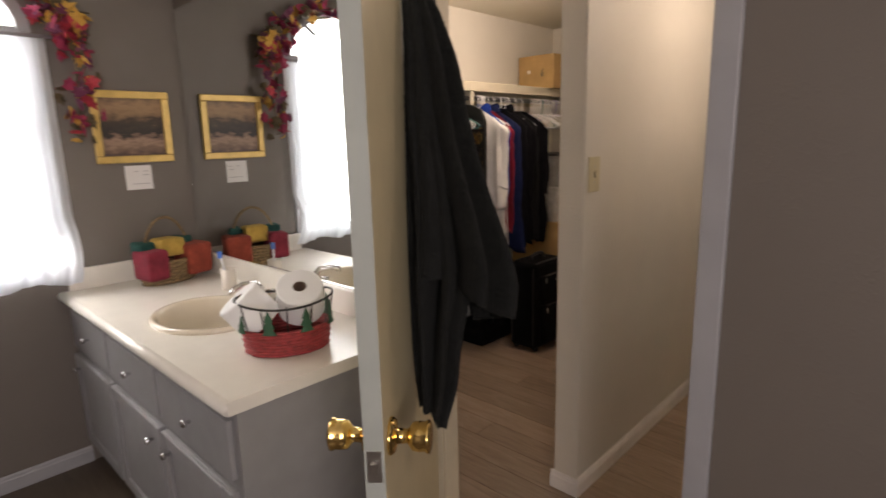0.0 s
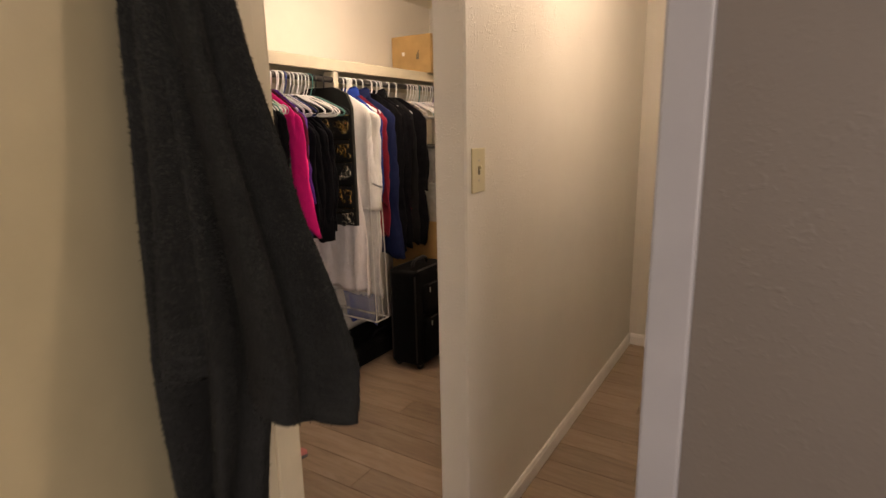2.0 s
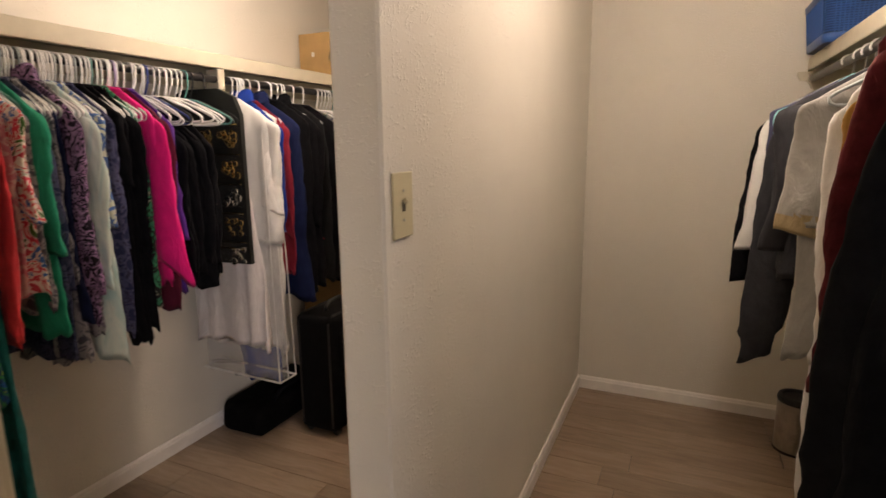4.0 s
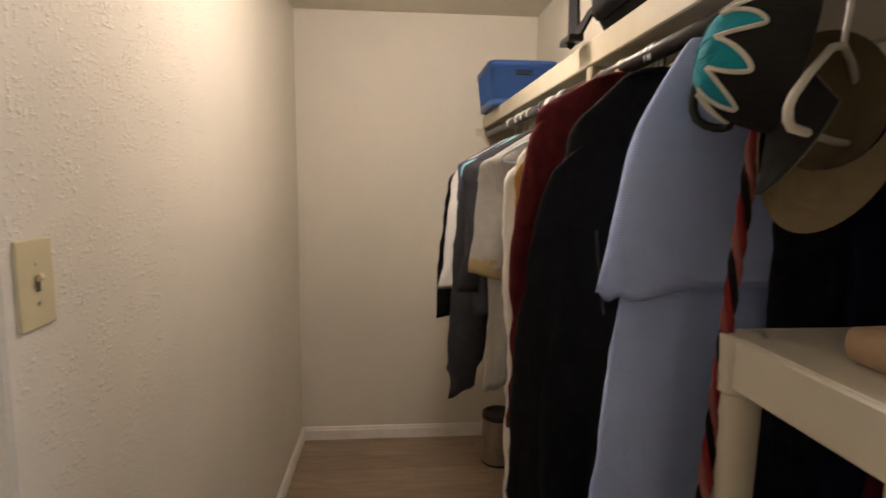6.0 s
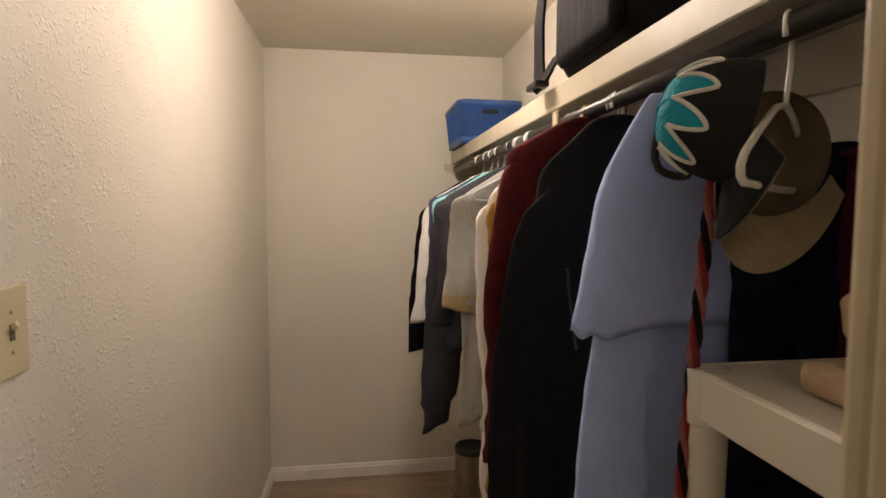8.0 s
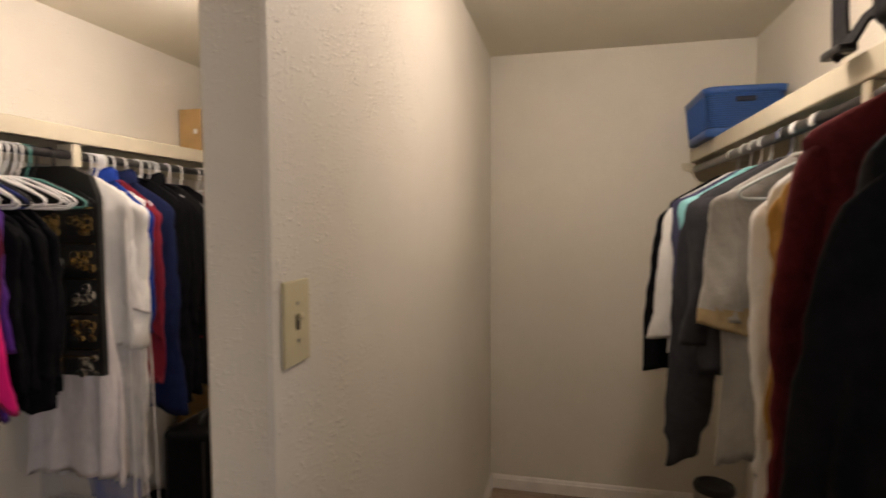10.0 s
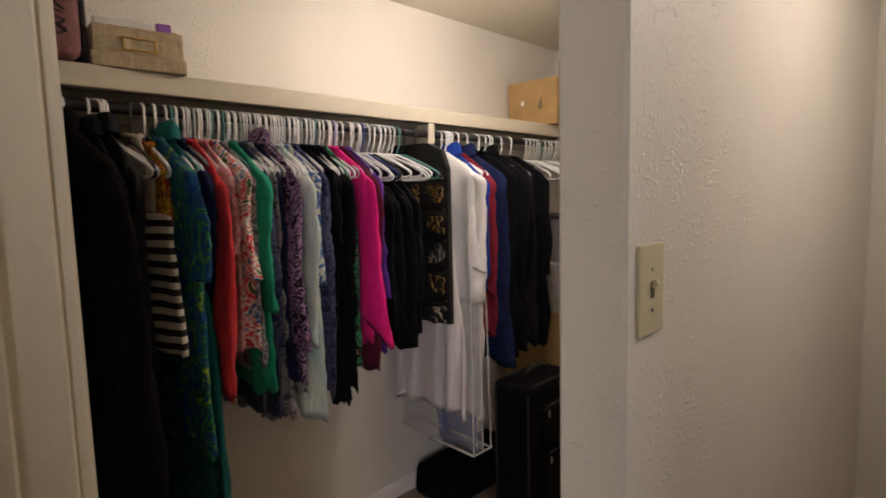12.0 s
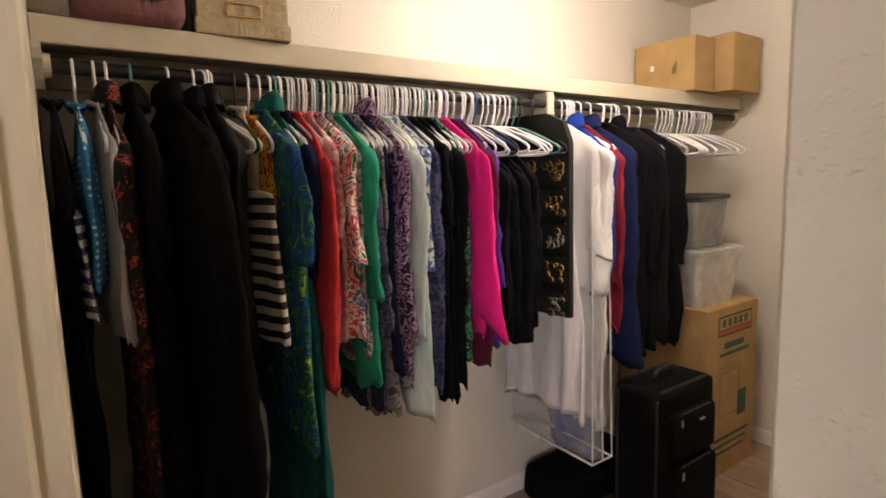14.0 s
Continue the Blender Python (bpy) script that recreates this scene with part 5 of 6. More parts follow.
CARD = plain("cardboard", (0.40, 0.255, 0.105), 0.85, var=0.12, scale=9, bumpy=0.25, fine=120)
INK = plain("dark_ink", (0.03, 0.05, 0.045), 0.8)
b1 = carton("cardboard_box", "plain brown cardboard box on the long shelf", (1.88, 1.32, ZS), (2.05, 1.645, ZS + 0.252))
bm = bmesh.new()
box(bm, (1.8782, 1.535, ZS + 0.12), (1.8798, 1.555, ZS + 0.145))
part("sticker", bm, plain("sticker_white", (0.75, 0.74, 0.72), 0.6), b1, "small white paper sticker")
for k in range(3):
    bm = bmesh.new()
    box(bm, (1.8785, 1.415 + 0.008 * k, ZS + 0.09), (1.8798, 1.419 + 0.008 * k, ZS + 0.15 - 0.012 * k))
    part("printed_mark", bm, INK, b1)
carton("cardboard_box", "smaller brown cardboard box beside the first on the shelf", (2.075, 1.24, ZS), (2.33, 1.62, ZS + 0.27))


def photo_box():
    e = thing("keepsake_box", "beige wood-look keepsake box with a brass label holder", "box", pose(-0.155, 1.455, ZS, 0, 0, -6))
    m = printed("beige_marbled", [(0.36, 0.28, 0.17), (0.46, 0.37, 0.24), (0.40, 0.31, 0.19), (0.50, 0.42, 0.30)], 9, 1.5, 0.5, stretch=(1, 1, 3), smooth=True)
    bm = bmesh.new()
    box(bm, (-0.115, -0.09, 0.0), (0.115, 0.09, 0.115), 0.003)
    part("body", bm, m, e)
    bm = bmesh.new()
    box(bm, (-0.12, -0.096, 0.0), (0.12, 0.096, 0.042), 0.003)
    part("lid", bm, m, e, "wide beige lid")
    bm = bmesh.new()
    for lo, hi in (((-0.045, 0.05), (0.045, 0.056)), ((-0.045, 0.082), (0.045, 0.088)), ((-0.045, 0.056), (-0.039, 0.082)), ((0.039, 0.056), (0.045, 0.082))):
        box(bm, (lo[0], -0.0935, lo[1]), (hi[0], -0.0905, hi[1]), 0.001)
    part("label_holder", bm, M_BRASS, e, "brass label frame")
    for name, x0, x1, h, c in (("envelope", -0.10, 0.05, 0.15, (0.7, 0.68, 0.66)), ("card", 0.06, 0.10, 0.155, (0.30, 0.12, 0.45)), ("card", 0.103, 0.112, 0.135, (0.20, 0.08, 0.05))):
        bm = bmesh.new()
        box(bm, (x0, -0.03, 0.02), (x1, -0.01, h), 0.002)
        o = thing("greeting_cards", "paper cards standing in the keepsake box", "cards", pose(-0.155, 1.455, ZS, 0, 0, -6))
        part(name, bm, plain("paper_" + str(x0), c, 0.7), o)


photo_box()


def train_case():
    e = thing("cosmetic_bag", "dusty rose quilted cosmetic bag with dark petal stitching", "bag", pose(-0.425, 1.44, ZS))
    rose = fabric("rose_quilt", (0.20, 0.085, 0.085), 0.7, weave=180, var=0.2, rib=26)
    bm = bmesh.new()
    box(bm, (-0.12, -0.10, 0.0), (0.12, 0.10, 0.24), 0.05, 5)
    for v in bm.verts:
        v.co.z = max(0.0, v.co.z)
    part("body", bm, rose, e, smooth=True)
    thread = plain("dark_thread", (0.02, 0.012, 0.014), 0.7)
    for cx in (-0.10, 0.02, 0.10):
        for a in (35, 90, 145, 215, 270, 325):
            bm = bmesh.new()
            for k in (-1, 0, 1):
                pts = []
                for i in range(9):
                    u = i / 8
                    r, s = 0.012 + 0.085 * u, 0.022 * math.sin(u * math.pi) * (0.6 + 0.4 * k) * (1 if k else 0.0)
                    dx, dz = math.cos(radians(a)), math.sin(radians(a))
                    px, pz = cx + r * dx - s * dz, 0.11 + r * dz + s * dx
                    if abs(px) < 0.085 and 0.035 < pz < 0.2:
                        pts.append((px, -0.1008, pz))
                if len(pts) > 2:
                    tube(bm, pts, 0.0016, 4)
            if len(bm.verts):
                part("stitched_petal", bm, thread, e)
            else:
                bm.free()
    bm = bmesh.new()
    tube(bm, [(0.118, -0.06 + 0.12 * u / 8, 0.14 + 0.02 * math.sin(u)) for u in range(9)], 0.004, 6)
    part("zip", bm, thread, e)


train_case()
bm = bmesh.new()
box(bm, (-0.298, 1.40, ZS), (-0.283, 1.56, ZS + 0.20), 0.003)
single("black_folder", bm, plain("black_board", (0.012, 0.012, 0.012), 0.5), "thin black folder standing between bag and box", "folder")


# ---- floor of the long aisle ----
def suitcase():
    e = thing("suitcase", "black upright fabric suitcase with zipped front pockets on the floor", "suitcase", pose(1.18, 1.0, 0))
    m = fabric("ballistic_black", (0.0065, 0.0065, 0.007), 0.8, weave=500, var=0.25, fold=0.2)
    w, d, h = 0.38, 0.22, 0.64
    bm = bmesh.new()
    box(bm, (0, 0.0, 0.03), (w, d, h), 0.035, 4)
    part("shell", bm, m, e, smooth=True)
    pipe = plain("grey_piping", (0.018, 0.016, 0.015), 0.5)
    for y in (0.02, d - 0.02):
        bm = bmesh.new()
        r = 0.035
        pts = [(r, y, 0.03), (w - r, y, 0.03), (w, y, 0.03 + r), (w, y, h - r), (w - r, y, h), (r, y, h), (0, y, h - r), (0, y, 0.03 + r)]
        tube(bm, pts, 0.006, 6, closed=True)
        part("piping", bm, pipe, e)
    for z0, z1, t in ((0.07, 0.34, 0.045), (0.36, 0.55, 0.035)):
        bm = bmesh.new()
        box(bm, (0.05, -t, z0), (w - 0.05, 0.01, z1), 0.022, 3)
        p = part("pocket", bm, m, e, smooth=True)
        bm = bmesh.new()
        tube(bm, [(0.06, -t * 0.6, z1 - 0.02), (0.09, -t * 0.75, z1 + 0.001), (w - 0.09, -t * 0.75, z1 + 0.001), (w - 0.06, -t * 0.6, z1 - 0.02)], 0.004, 6)
        part("zip", bm, pipe, p)
        bm = bmesh.new()
        box(bm, (0.075, -t - 0.006, z1 - 0.045), (0.083, -t - 0.001, z1 - 0.012), 0.002)
        part("zip_pull", bm, M_STEEL, p, "steel zip pull")
    bm = bmesh.new()
    box(bm, (0.20, -0.041, 0.50), (0.235, -0.035, 0.512), 0.003)
    part("badge", bm, M_STEEL, e, "small oval metal badge")
    bm = bmesh.new()
    tube(bm, [(0.11, 0.11, h - 0.002), (0.12, 0.11, h + 0.03), (0.15, 0.11, h + 0.042), (0.23, 0.11, h + 0.042), (0.26, 0.11, h + 0.03), (0.27, 0.11, h - 0.002)], 0.010, 8)
    part("handle", bm, plain("black_grip", (0.012, 0.012, 0.012), 0.5), e, smooth=True)
    for x in (0.05, w - 0.05):
        for y in (0.03, d - 0.03):
            bm = bmesh.new()
            tube(bm, [(x - 0.012, y, 0.022), (x + 0.012, y, 0.022)], 0.022, 14)
            part("wheel", bm, plain("wheel_rubber", (0.02, 0.02, 0.02), 0.6), e, smooth=True)


suitcase()


def duffel():
    bm = bmesh.new()
    box(bm, (1.02, 1.34, 0.0), (1.60, 1.62, 0.17), 0.06, 4)
    for v in bm.verts:
        if v.co.z > 0.01:
            v.co += Vector(noise.noise_vector(v.co * 6)) * 0.02
    e = thing("duffel_bag", "soft black duffel bag lying behind the suitcase", "bag")
    part("body", bm, BLACKWOOL, e, smooth=True)
    bm = bmesh.new()
    tube(bm, [(1.15, 1.37, 0.155), (1.2, 1.36, 0.20), (1.36, 1.36, 0.205), (1.42, 1.37, 0.155)], 0.012, 8)
    part("strap", bm, BLACK, e, smooth=True)


duffel()


def flip_flop():
    e = thing("flip_flop", "pink and grey foam flip-flop on the closet floor", "sandal", pose(FX, FY, 0, 0, 0, 35))
    outline = [(0.045 * (1 + 0.18 * math.sin(q)) * math.cos(q), 0.125 * math.sin(q)) for q in [2 * math.pi * i / 28 for i in range(28)]]
    for name, z0, z1, col in (("sole", 0.0, 0.016, (0.16, 0.15, 0.15)), ("footbed", 0.016, 0.028, (0.62, 0.22, 0.22))):
        bm = bmesh.new()
        rings(bm, [[(x, y, z) for x, y in outline] for z in (z0, z1)])
        part(name, bm, plain("foam_" + name, col, 0.8), e)
    for sx in (-1, 1):
        bm = bmesh.new()
        tube(bm, [(0, 0.07, 0.027), (sx * 0.02, 0.03, 0.05), (sx * 0.042, -0.03, 0.03)], 0.006, 8)
        part("strap", bm, plain("strap_pink", (0.50, 0.14, 0.16), 0.6), e, smooth=True)


FX, FY = 0.110, 1.061
flip_flop()
CX0, CX1, CY, CH = 1.76, 2.22, 1.15, 0.84
wb = carton("moving_box", "tall brown moving carton with green and orange printing on the floor", (CX0, CY, 0), (CX1, 1.62, CH), tape=False)
GREENI = plain("green_ink", (0.04, 0.09, 0.06), 0.8)
ORANGEI = plain("orange_ink", (0.50, 0.10, 0.03), 0.8)
for nm, x0, x1, z0, z1, mt in (("logo_panel", 0.09, 0.40, 0.70, 0.80, GREENI), ("logo_field", 0.10, 0.39, 0.735, 0.79, CARD), ("orange_bar", 0.10, 0.39, 0.71, 0.73, ORANGEI), ("text_line", 0.15, 0.33, 0.635, 0.665, GREENI), ("text_line", 0.11, 0.38, 0.60, 0.618, GREENI), ("text_line", 0.08, 0.40, 0.18, 0.195, GREENI), ("text_line", 0.08, 0.38, 0.145, 0.158, GREENI), ("text_line", 0.08, 0.36, 0.11, 0.123, GREENI), ("printed_mark", 0.29, 0.37, 0.27, 0.40, GREENI)):
    bm = bmesh.new()
    o = {"logo_field": 0.0016, "orange_bar": 0.0022}.get(nm, 0.001)
    box(bm, (CX0 + x0, CY - o, z0), (CX0 + x1, CY + 0.0005, z1))
    part(nm, bm, mt, wb)
for k in range(5):
    bm = bmesh.new()
    box(bm, (CX0 + 0.125 + 0.05 * k, CY - 0.0026, 0.745), (CX0 + 0.155 + 0.05 * k, CY - 0.0014, 0.782))
    part("logo_bar", bm, GREENI, wb)
bm = bmesh.new()
for a, c in (((0.12, 0.30), (0.30, 0.302)), ((0.12, 0.52), (0.30, 0.522)), ((0.12, 0.30), (0.122, 0.52)), ((0.30, 0.30), (0.302, 0.55)), ((0.12, 0.54), (0.30, 0.542))):
    box(bm, (CX0 + a[0], CY - 0.001, a[1]), (CX0 + c[0], CY + 0.0005, c[1]))
part("line_drawing", bm, GREENI, wb)


def storage_bin(name, label, lo, hi, mat, lidmat):
    e = thing(name, label, "storage bin")
    cx, cy = (lo[0] + hi[0]) / 2, (lo[1] + hi[1]) / 2
    hx, hy = (hi[0] - lo[0]) / 2, (hi[1] - lo[1]) / 2
    bm = bmesh.new()

    def sq(k, z, r=0.03, n=5):
        pts = []
        for sx, sy, a0 in ((1, 1, 0), (-1, 1, 90), (-1, -1, 180), (1, -1, 270)):
            for i in range(n + 1):
                a = radians(a0 + 90 * i / n)
                pts.append((cx + sx * (hx * k - r) + r * math.cos(a), cy + sy * (hy * k - r) + r * math.sin(a), z))
        return pts
    z0, z1 = lo[2], hi[2]
    rings(bm, [sq(0.86, z0), sq(0.97, z1 - 0.02), sq(1.0, z1 - 0.018), sq(1.0, z1 - 0.008), sq(0.95, z1 - 0.008), sq(0.84, z0 + 0.004)], cap=False)
    b0 = part("tub", bm, mat, e)
    bm = bmesh.new()
    rings(bm, [sq(1.03, z1 - 0.014), sq(1.04, z1), sq(0.96, z1 + 0.006), sq(0.9, z1 + 0.001)])
    part("lid", bm, lidmat, e)
    bm = bmesh.new()
    box(bm, (cx - hx * 0.72, cy - hy * 0.72, z0 + 0.006), (cx + hx * 0.72, cy + hy * 0.72, z0 + (z1 - z0) * 0.6), 0.02, 2)
    part("contents", bm, printed("bin_contents_" + name, [(0.4, 0.2, 0.2), (0.5, 0.45, 0.4), (0.3, 0.32, 0.35), (0.5, 0.3, 0.25)], 14, 1.0), e, "mixed folded contents seen through the side")


storage_bin("storage_bin", "clear plastic storage bin with pale lid on the moving carton", (1.76, 1.19, CH), (2.14, 1.60, CH + 0.27), MILKY, MILKY)
storage_bin("storage_box", "grey plastic storage bin with dark lid on the clear bin", (1.80, 1.24, CH + 0.278), (2.10, 1.56, CH + 0.52), clear_mat("grey_tub", (0.30, 0.29, 0.28), 0.85, 0.3), plain("dark_lid", (0.03, 0.03, 0.032), 0.4))


# ---- short aisle: clothes ----
def right_aisle():
    g = garment
    gr = "clothes on the shorter rod"
    k = dict(side=1, group=gr)
    charcoal = fabric("charcoal_knit", (0.036, 0.036, 0.042), 0.95, weave=320, var=0.2)
    g("jacket", "thin black jacket hanging close to the end wall", "jacket", 1.62, BLACK, bottom=0.95, w=0.46, th=0.05, slv=0.66, r0=0.055, r1=0.05, seed=70, swing=0.075, **k)
    g("shirt", "off-white long sleeved shirt on the rod", "shirt", 1.46, WHITE, bottom=1.0, w=0.46, th=0.045, slv=0.50, r0=0.062, r1=0.06, seed=71, swing=0.05, sth=0.8, **k)
    g("shirt", "slate blue shirt on the rod", "shirt", 1.36, fabric("slate_cloth", (0.06, 0.06, 0.12), 0.9), bottom=1.05, w=0.46, th=0.04, slv=0.25, r0=0.06, r1=0.05, seed=72, **k)
    g("shirt", "light aqua shirt with white sleeve print", "shirt", 1.26, fabric("aqua_cloth", (0.22, 0.50, 0.54), 0.9), bottom=1.05, w=0.45, th=0.04, slv=0.30, r0=0.06, r1=0.055, seed=73, **k)
    g("sweatshirt", "dark charcoal sweatshirt with long ribbed sleeves", "sweatshirt", 1.08, charcoal, bottom=1.12, w=0.47, th=0.07, slv=0.80, r0=0.07, r1=0.062, swing=0.055, seed=74, cuff=0.75, sth=0.6, **k)
    g("sweatshirt", "second charcoal sweatshirt behind the first", "sweatshirt", 0.98, charcoal, bottom=1.08, w=0.48, th=0.06, slv=0.42, r0=0.075, r1=0.075, seed=75, sth=0.8, **k)
    s = g("polo_shirt", "light grey short sleeved polo shirt with tan cuffs", "shirt", 0.86, fabric("light_grey_knit", (0.36, 0.345, 0.32), 0.9, weave=400, var=0.08), bottom=0.85, w=0.42, th=0.04, slv=0.33, r0=0.066, r1=0.062, swing=0.02, seed=76, sth=0.5, **k)
    bm = sleeve(1, 0.42, 0.36, 0.069, 0.064, 0.022, 0.55, 76)
    bmesh.ops.delete(bm, geom=[v for v in bm.verts if v.co.z > -0.40], context="VERTS")
    part("cuff", bm, fabric("tan_cuff", (0.38, 0.29, 0.16), 0.9), s, "tan knitted cuff", smooth=True)
    g("shirt", "white long sleeved dress shirt on the rod", "shirt", 0.62, fabric("white_shirting", (0.74, 0.73, 0.72), 0.6, var=0.04), bottom=0.55, w=0.37, th=0.05, slv=0.64, r0=0.062, r1=0.045, swing=0.015, seed=77, hang="", sth=0.5, **k)
    g("shirt", "mustard yellow shirt on the rod", "shirt", 0.54, fabric("mustard_cloth", (0.38, 0.21, 0.05), 0.85), bottom=0.80, w=0.38, th=0.045, slv=0.5, r0=0.05, r1=0.045, seed=78, hang="", **k)
    g("shirt", "dark maroon corduroy shirt with a wide shoulder", "shirt", 0.43, fabric("maroon_corduroy", (0.105, 0.013, 0.018), 0.85, var=0.35, fold=0.8), bottom=0.80, w=0.36, th=0.045, slv=0.72, r0=0.065, r1=0.06, swing=0.045, seed=79, hang="", top=0.018, sth=0.45, shoulder=0.09, elbow=0.012, inset=0.045, drop=0.06, **k)
    g("trousers", "white trousers folded over a hanger", "trousers", 0.50, WHITE, bottom=0.30, w=0.36, th=0.05, seed=80, top=-0.5, shoulder=0.02, hang="", **k)
    j = g("jacket", "black softshell jacket with a zipped chest pocket", "jacket", 0.27, fabric("softshell_black", (0.014, 0.014, 0.015), 0.7, var=0.25), bottom=0.62, w=0.33, th=0.055, flare=0.3, slv=0.86, r0=0.07, r1=0.07, swing=0.075, seed=81, col=False, hang="", sth=0.42, top=-0.005, shoulder=0.14, elbow=0.022, inset=0.05, drop=0.12, **k)
    bm = bmesh.new()
    tube(bm, [(-0.062, 0.13, -0.30), (-0.066, 0.125, -0.36), (-0.067, 0.11, -0.46)], 0.0025, 5)
    part("pocket_zip", bm, plain("dull_zip", (0.05, 0.05, 0.05), 0.3, 0.8), j)
    for n, (x, c) in enumerate(((0.87, "white"), (0.85, "grey"), (0.55, "black"), (0.44, "yellow"), (0.43, "white"), (0.30, "white"), (0.27, "black"), (1.0, "white"), (1.07, "black"), (1.26, "white"), (1.10, "blue"), (0.62, "white"), (0.54, "white"), (0.295, "teal"), (0.285, "white"), (0.275, "white"), (0.435, "grey"), (0.425, "yellow"))):
        o = hanger(x, ROD_R, c, (n * 7) % 9 - 4, 0, "hangers on the shorter rod")
        if x < 0.7:
            o.matrix_world = o.matrix_world @ Matrix.Diagonal((1, 0.68, 1, 1))


right_aisle()


def blue_dress():
    blue = fabric("periwinkle_rib", (0.40, 0.51, 0.90), 0.75, weave=900, var=0.06, rib=80, fold=0.45)
    e = thing("dress", "long periwinkle blue ribbed dress with a capelet", "dress", pose(-0.02, ROD_R, ROD_Z - 0.06, 0, 0, 6), "clothes on the shorter rod")
    part("body", loft_cloth(1.42, 0.27, 0.05, soft=0.5, fold=0.008, flare=1.0, seed=90, n=64, k=60, freq=18, shoulder=0.15, top=0.09), blue, e, smooth=True)
    bm = loft_cloth(0.345, 0.28, 0.075, soft=0.25, hem=0.012, fold=0.004, flare=0.58, seed=91, n=64, k=30, freq=14, shoulder=0.16, top=0.10)
    bmesh.ops.translate(bm, verts=bm.verts, vec=(-0.004, 0, 0.006))
    part("capelet", bm, blue, e, smooth=True)
    hb = thing("hair_band", "black stretch band hung round the blue dress neck", "band", pose(-0.10, ROD_R + 0.10, ROD_Z - 0.14, 70, 0, 25))
    bm = bmesh.new()
    tube(bm, [(0.030 * math.cos(a), 0.045 * math.sin(a), 0.008 * math.sin(3 * a)) for a in [k * 0.3142 for k in range(20)]], 0.0055, 8, closed=True)
    part("loop", bm, plain("black_elastic", (0.012, 0.012, 0.013), 0.6), hb, smooth=True)


blue_dress()


def braid():
    """Strips of red and black cloth plaited into a cord."""
    e = thing("braided_cord", "red, black and grey plaited cloth cord hanging down", "cord", pose(-0.15, -0.968, 0))
    mats = [fabric("braid_" + n, c, 0.9) for n, c in (("red", (0.22, 0.022, 0.028)), ("black", (0.012, 0.01, 0.012)), ("pink", (0.30, 0.10, 0.10)))]
    for s in range(3):
        pts = []
        for i in range(240):
            f = i / 239
            a = f * 80 + s * 2.094
            pts.append((0.0035 * math.cos(a), 0.005 * math.sin(a) + 0.075 * f + 0.006 * math.sin(5 * f), 1.60 - f * 1.3))
        bm = bmesh.new()
        tube(bm, pts, 0.0046, 8)
        part("strand", bm, mats[s], e, smooth=True)


braid()


def hanging_dark():
    """Dark things on the rod near the doorway, behind the plastic shelf."""
    g = garment
    net = fabric("dark_mesh", (0.014, 0.014, 0.022), 0.85, weave=160, var=0.6)
    g("dress", "dark woven mesh dress hanging behind the plastic shelf", "dress", -0.075, net, 1, 0.3, 0.16, 0.02, ry=-1.15, seed=95, hang="", group="clothes on the shorter rod", top=-0.1)
    g("dress", "dark navy dress hanging behind the plastic shelf", "dress", -0.095, NAVY, 1, 0.3, 0.10, 0.02, ry=-1.20, seed=96, hang="", group="clothes on the shorter rod", top=-0.1)
    g("robe", "dark maroon robe hanging close to the doorway wall", "robe", -0.112, MAROON, 1, 0.30, 0.10, 0.02, ry=-1.255, seed=97, hang="", group="clothes on the shorter rod", top=-0.1)


hanging_dark()
hanger(-0.18, ROD_R, "white", 39, 0, "hangers on the shorter rod")


def crown_point(f, a, k=1.0):
    """A point on the crown: f runs from the brim to the button, a goes round it."""
    e = f * math.pi / 2
    r = math.cos(e) ** 0.75 if f < 1 else 0.02
    return Vector((0.082 * r * math.cos(a) * k, 0.095 * r * math.sin(a) * k, 0.125 * math.sin(e) ** 0.9 * k))


def flame_edge(a):
    """Height, as a share of the crown, of the pointed colour edge."""
    u = (a * 4.5 / math.pi) % 1.0
    return 0.27 + 0.40 * (u / 0.75 if u < 0.75 else (1 - u) / 0.25) ** 1.6


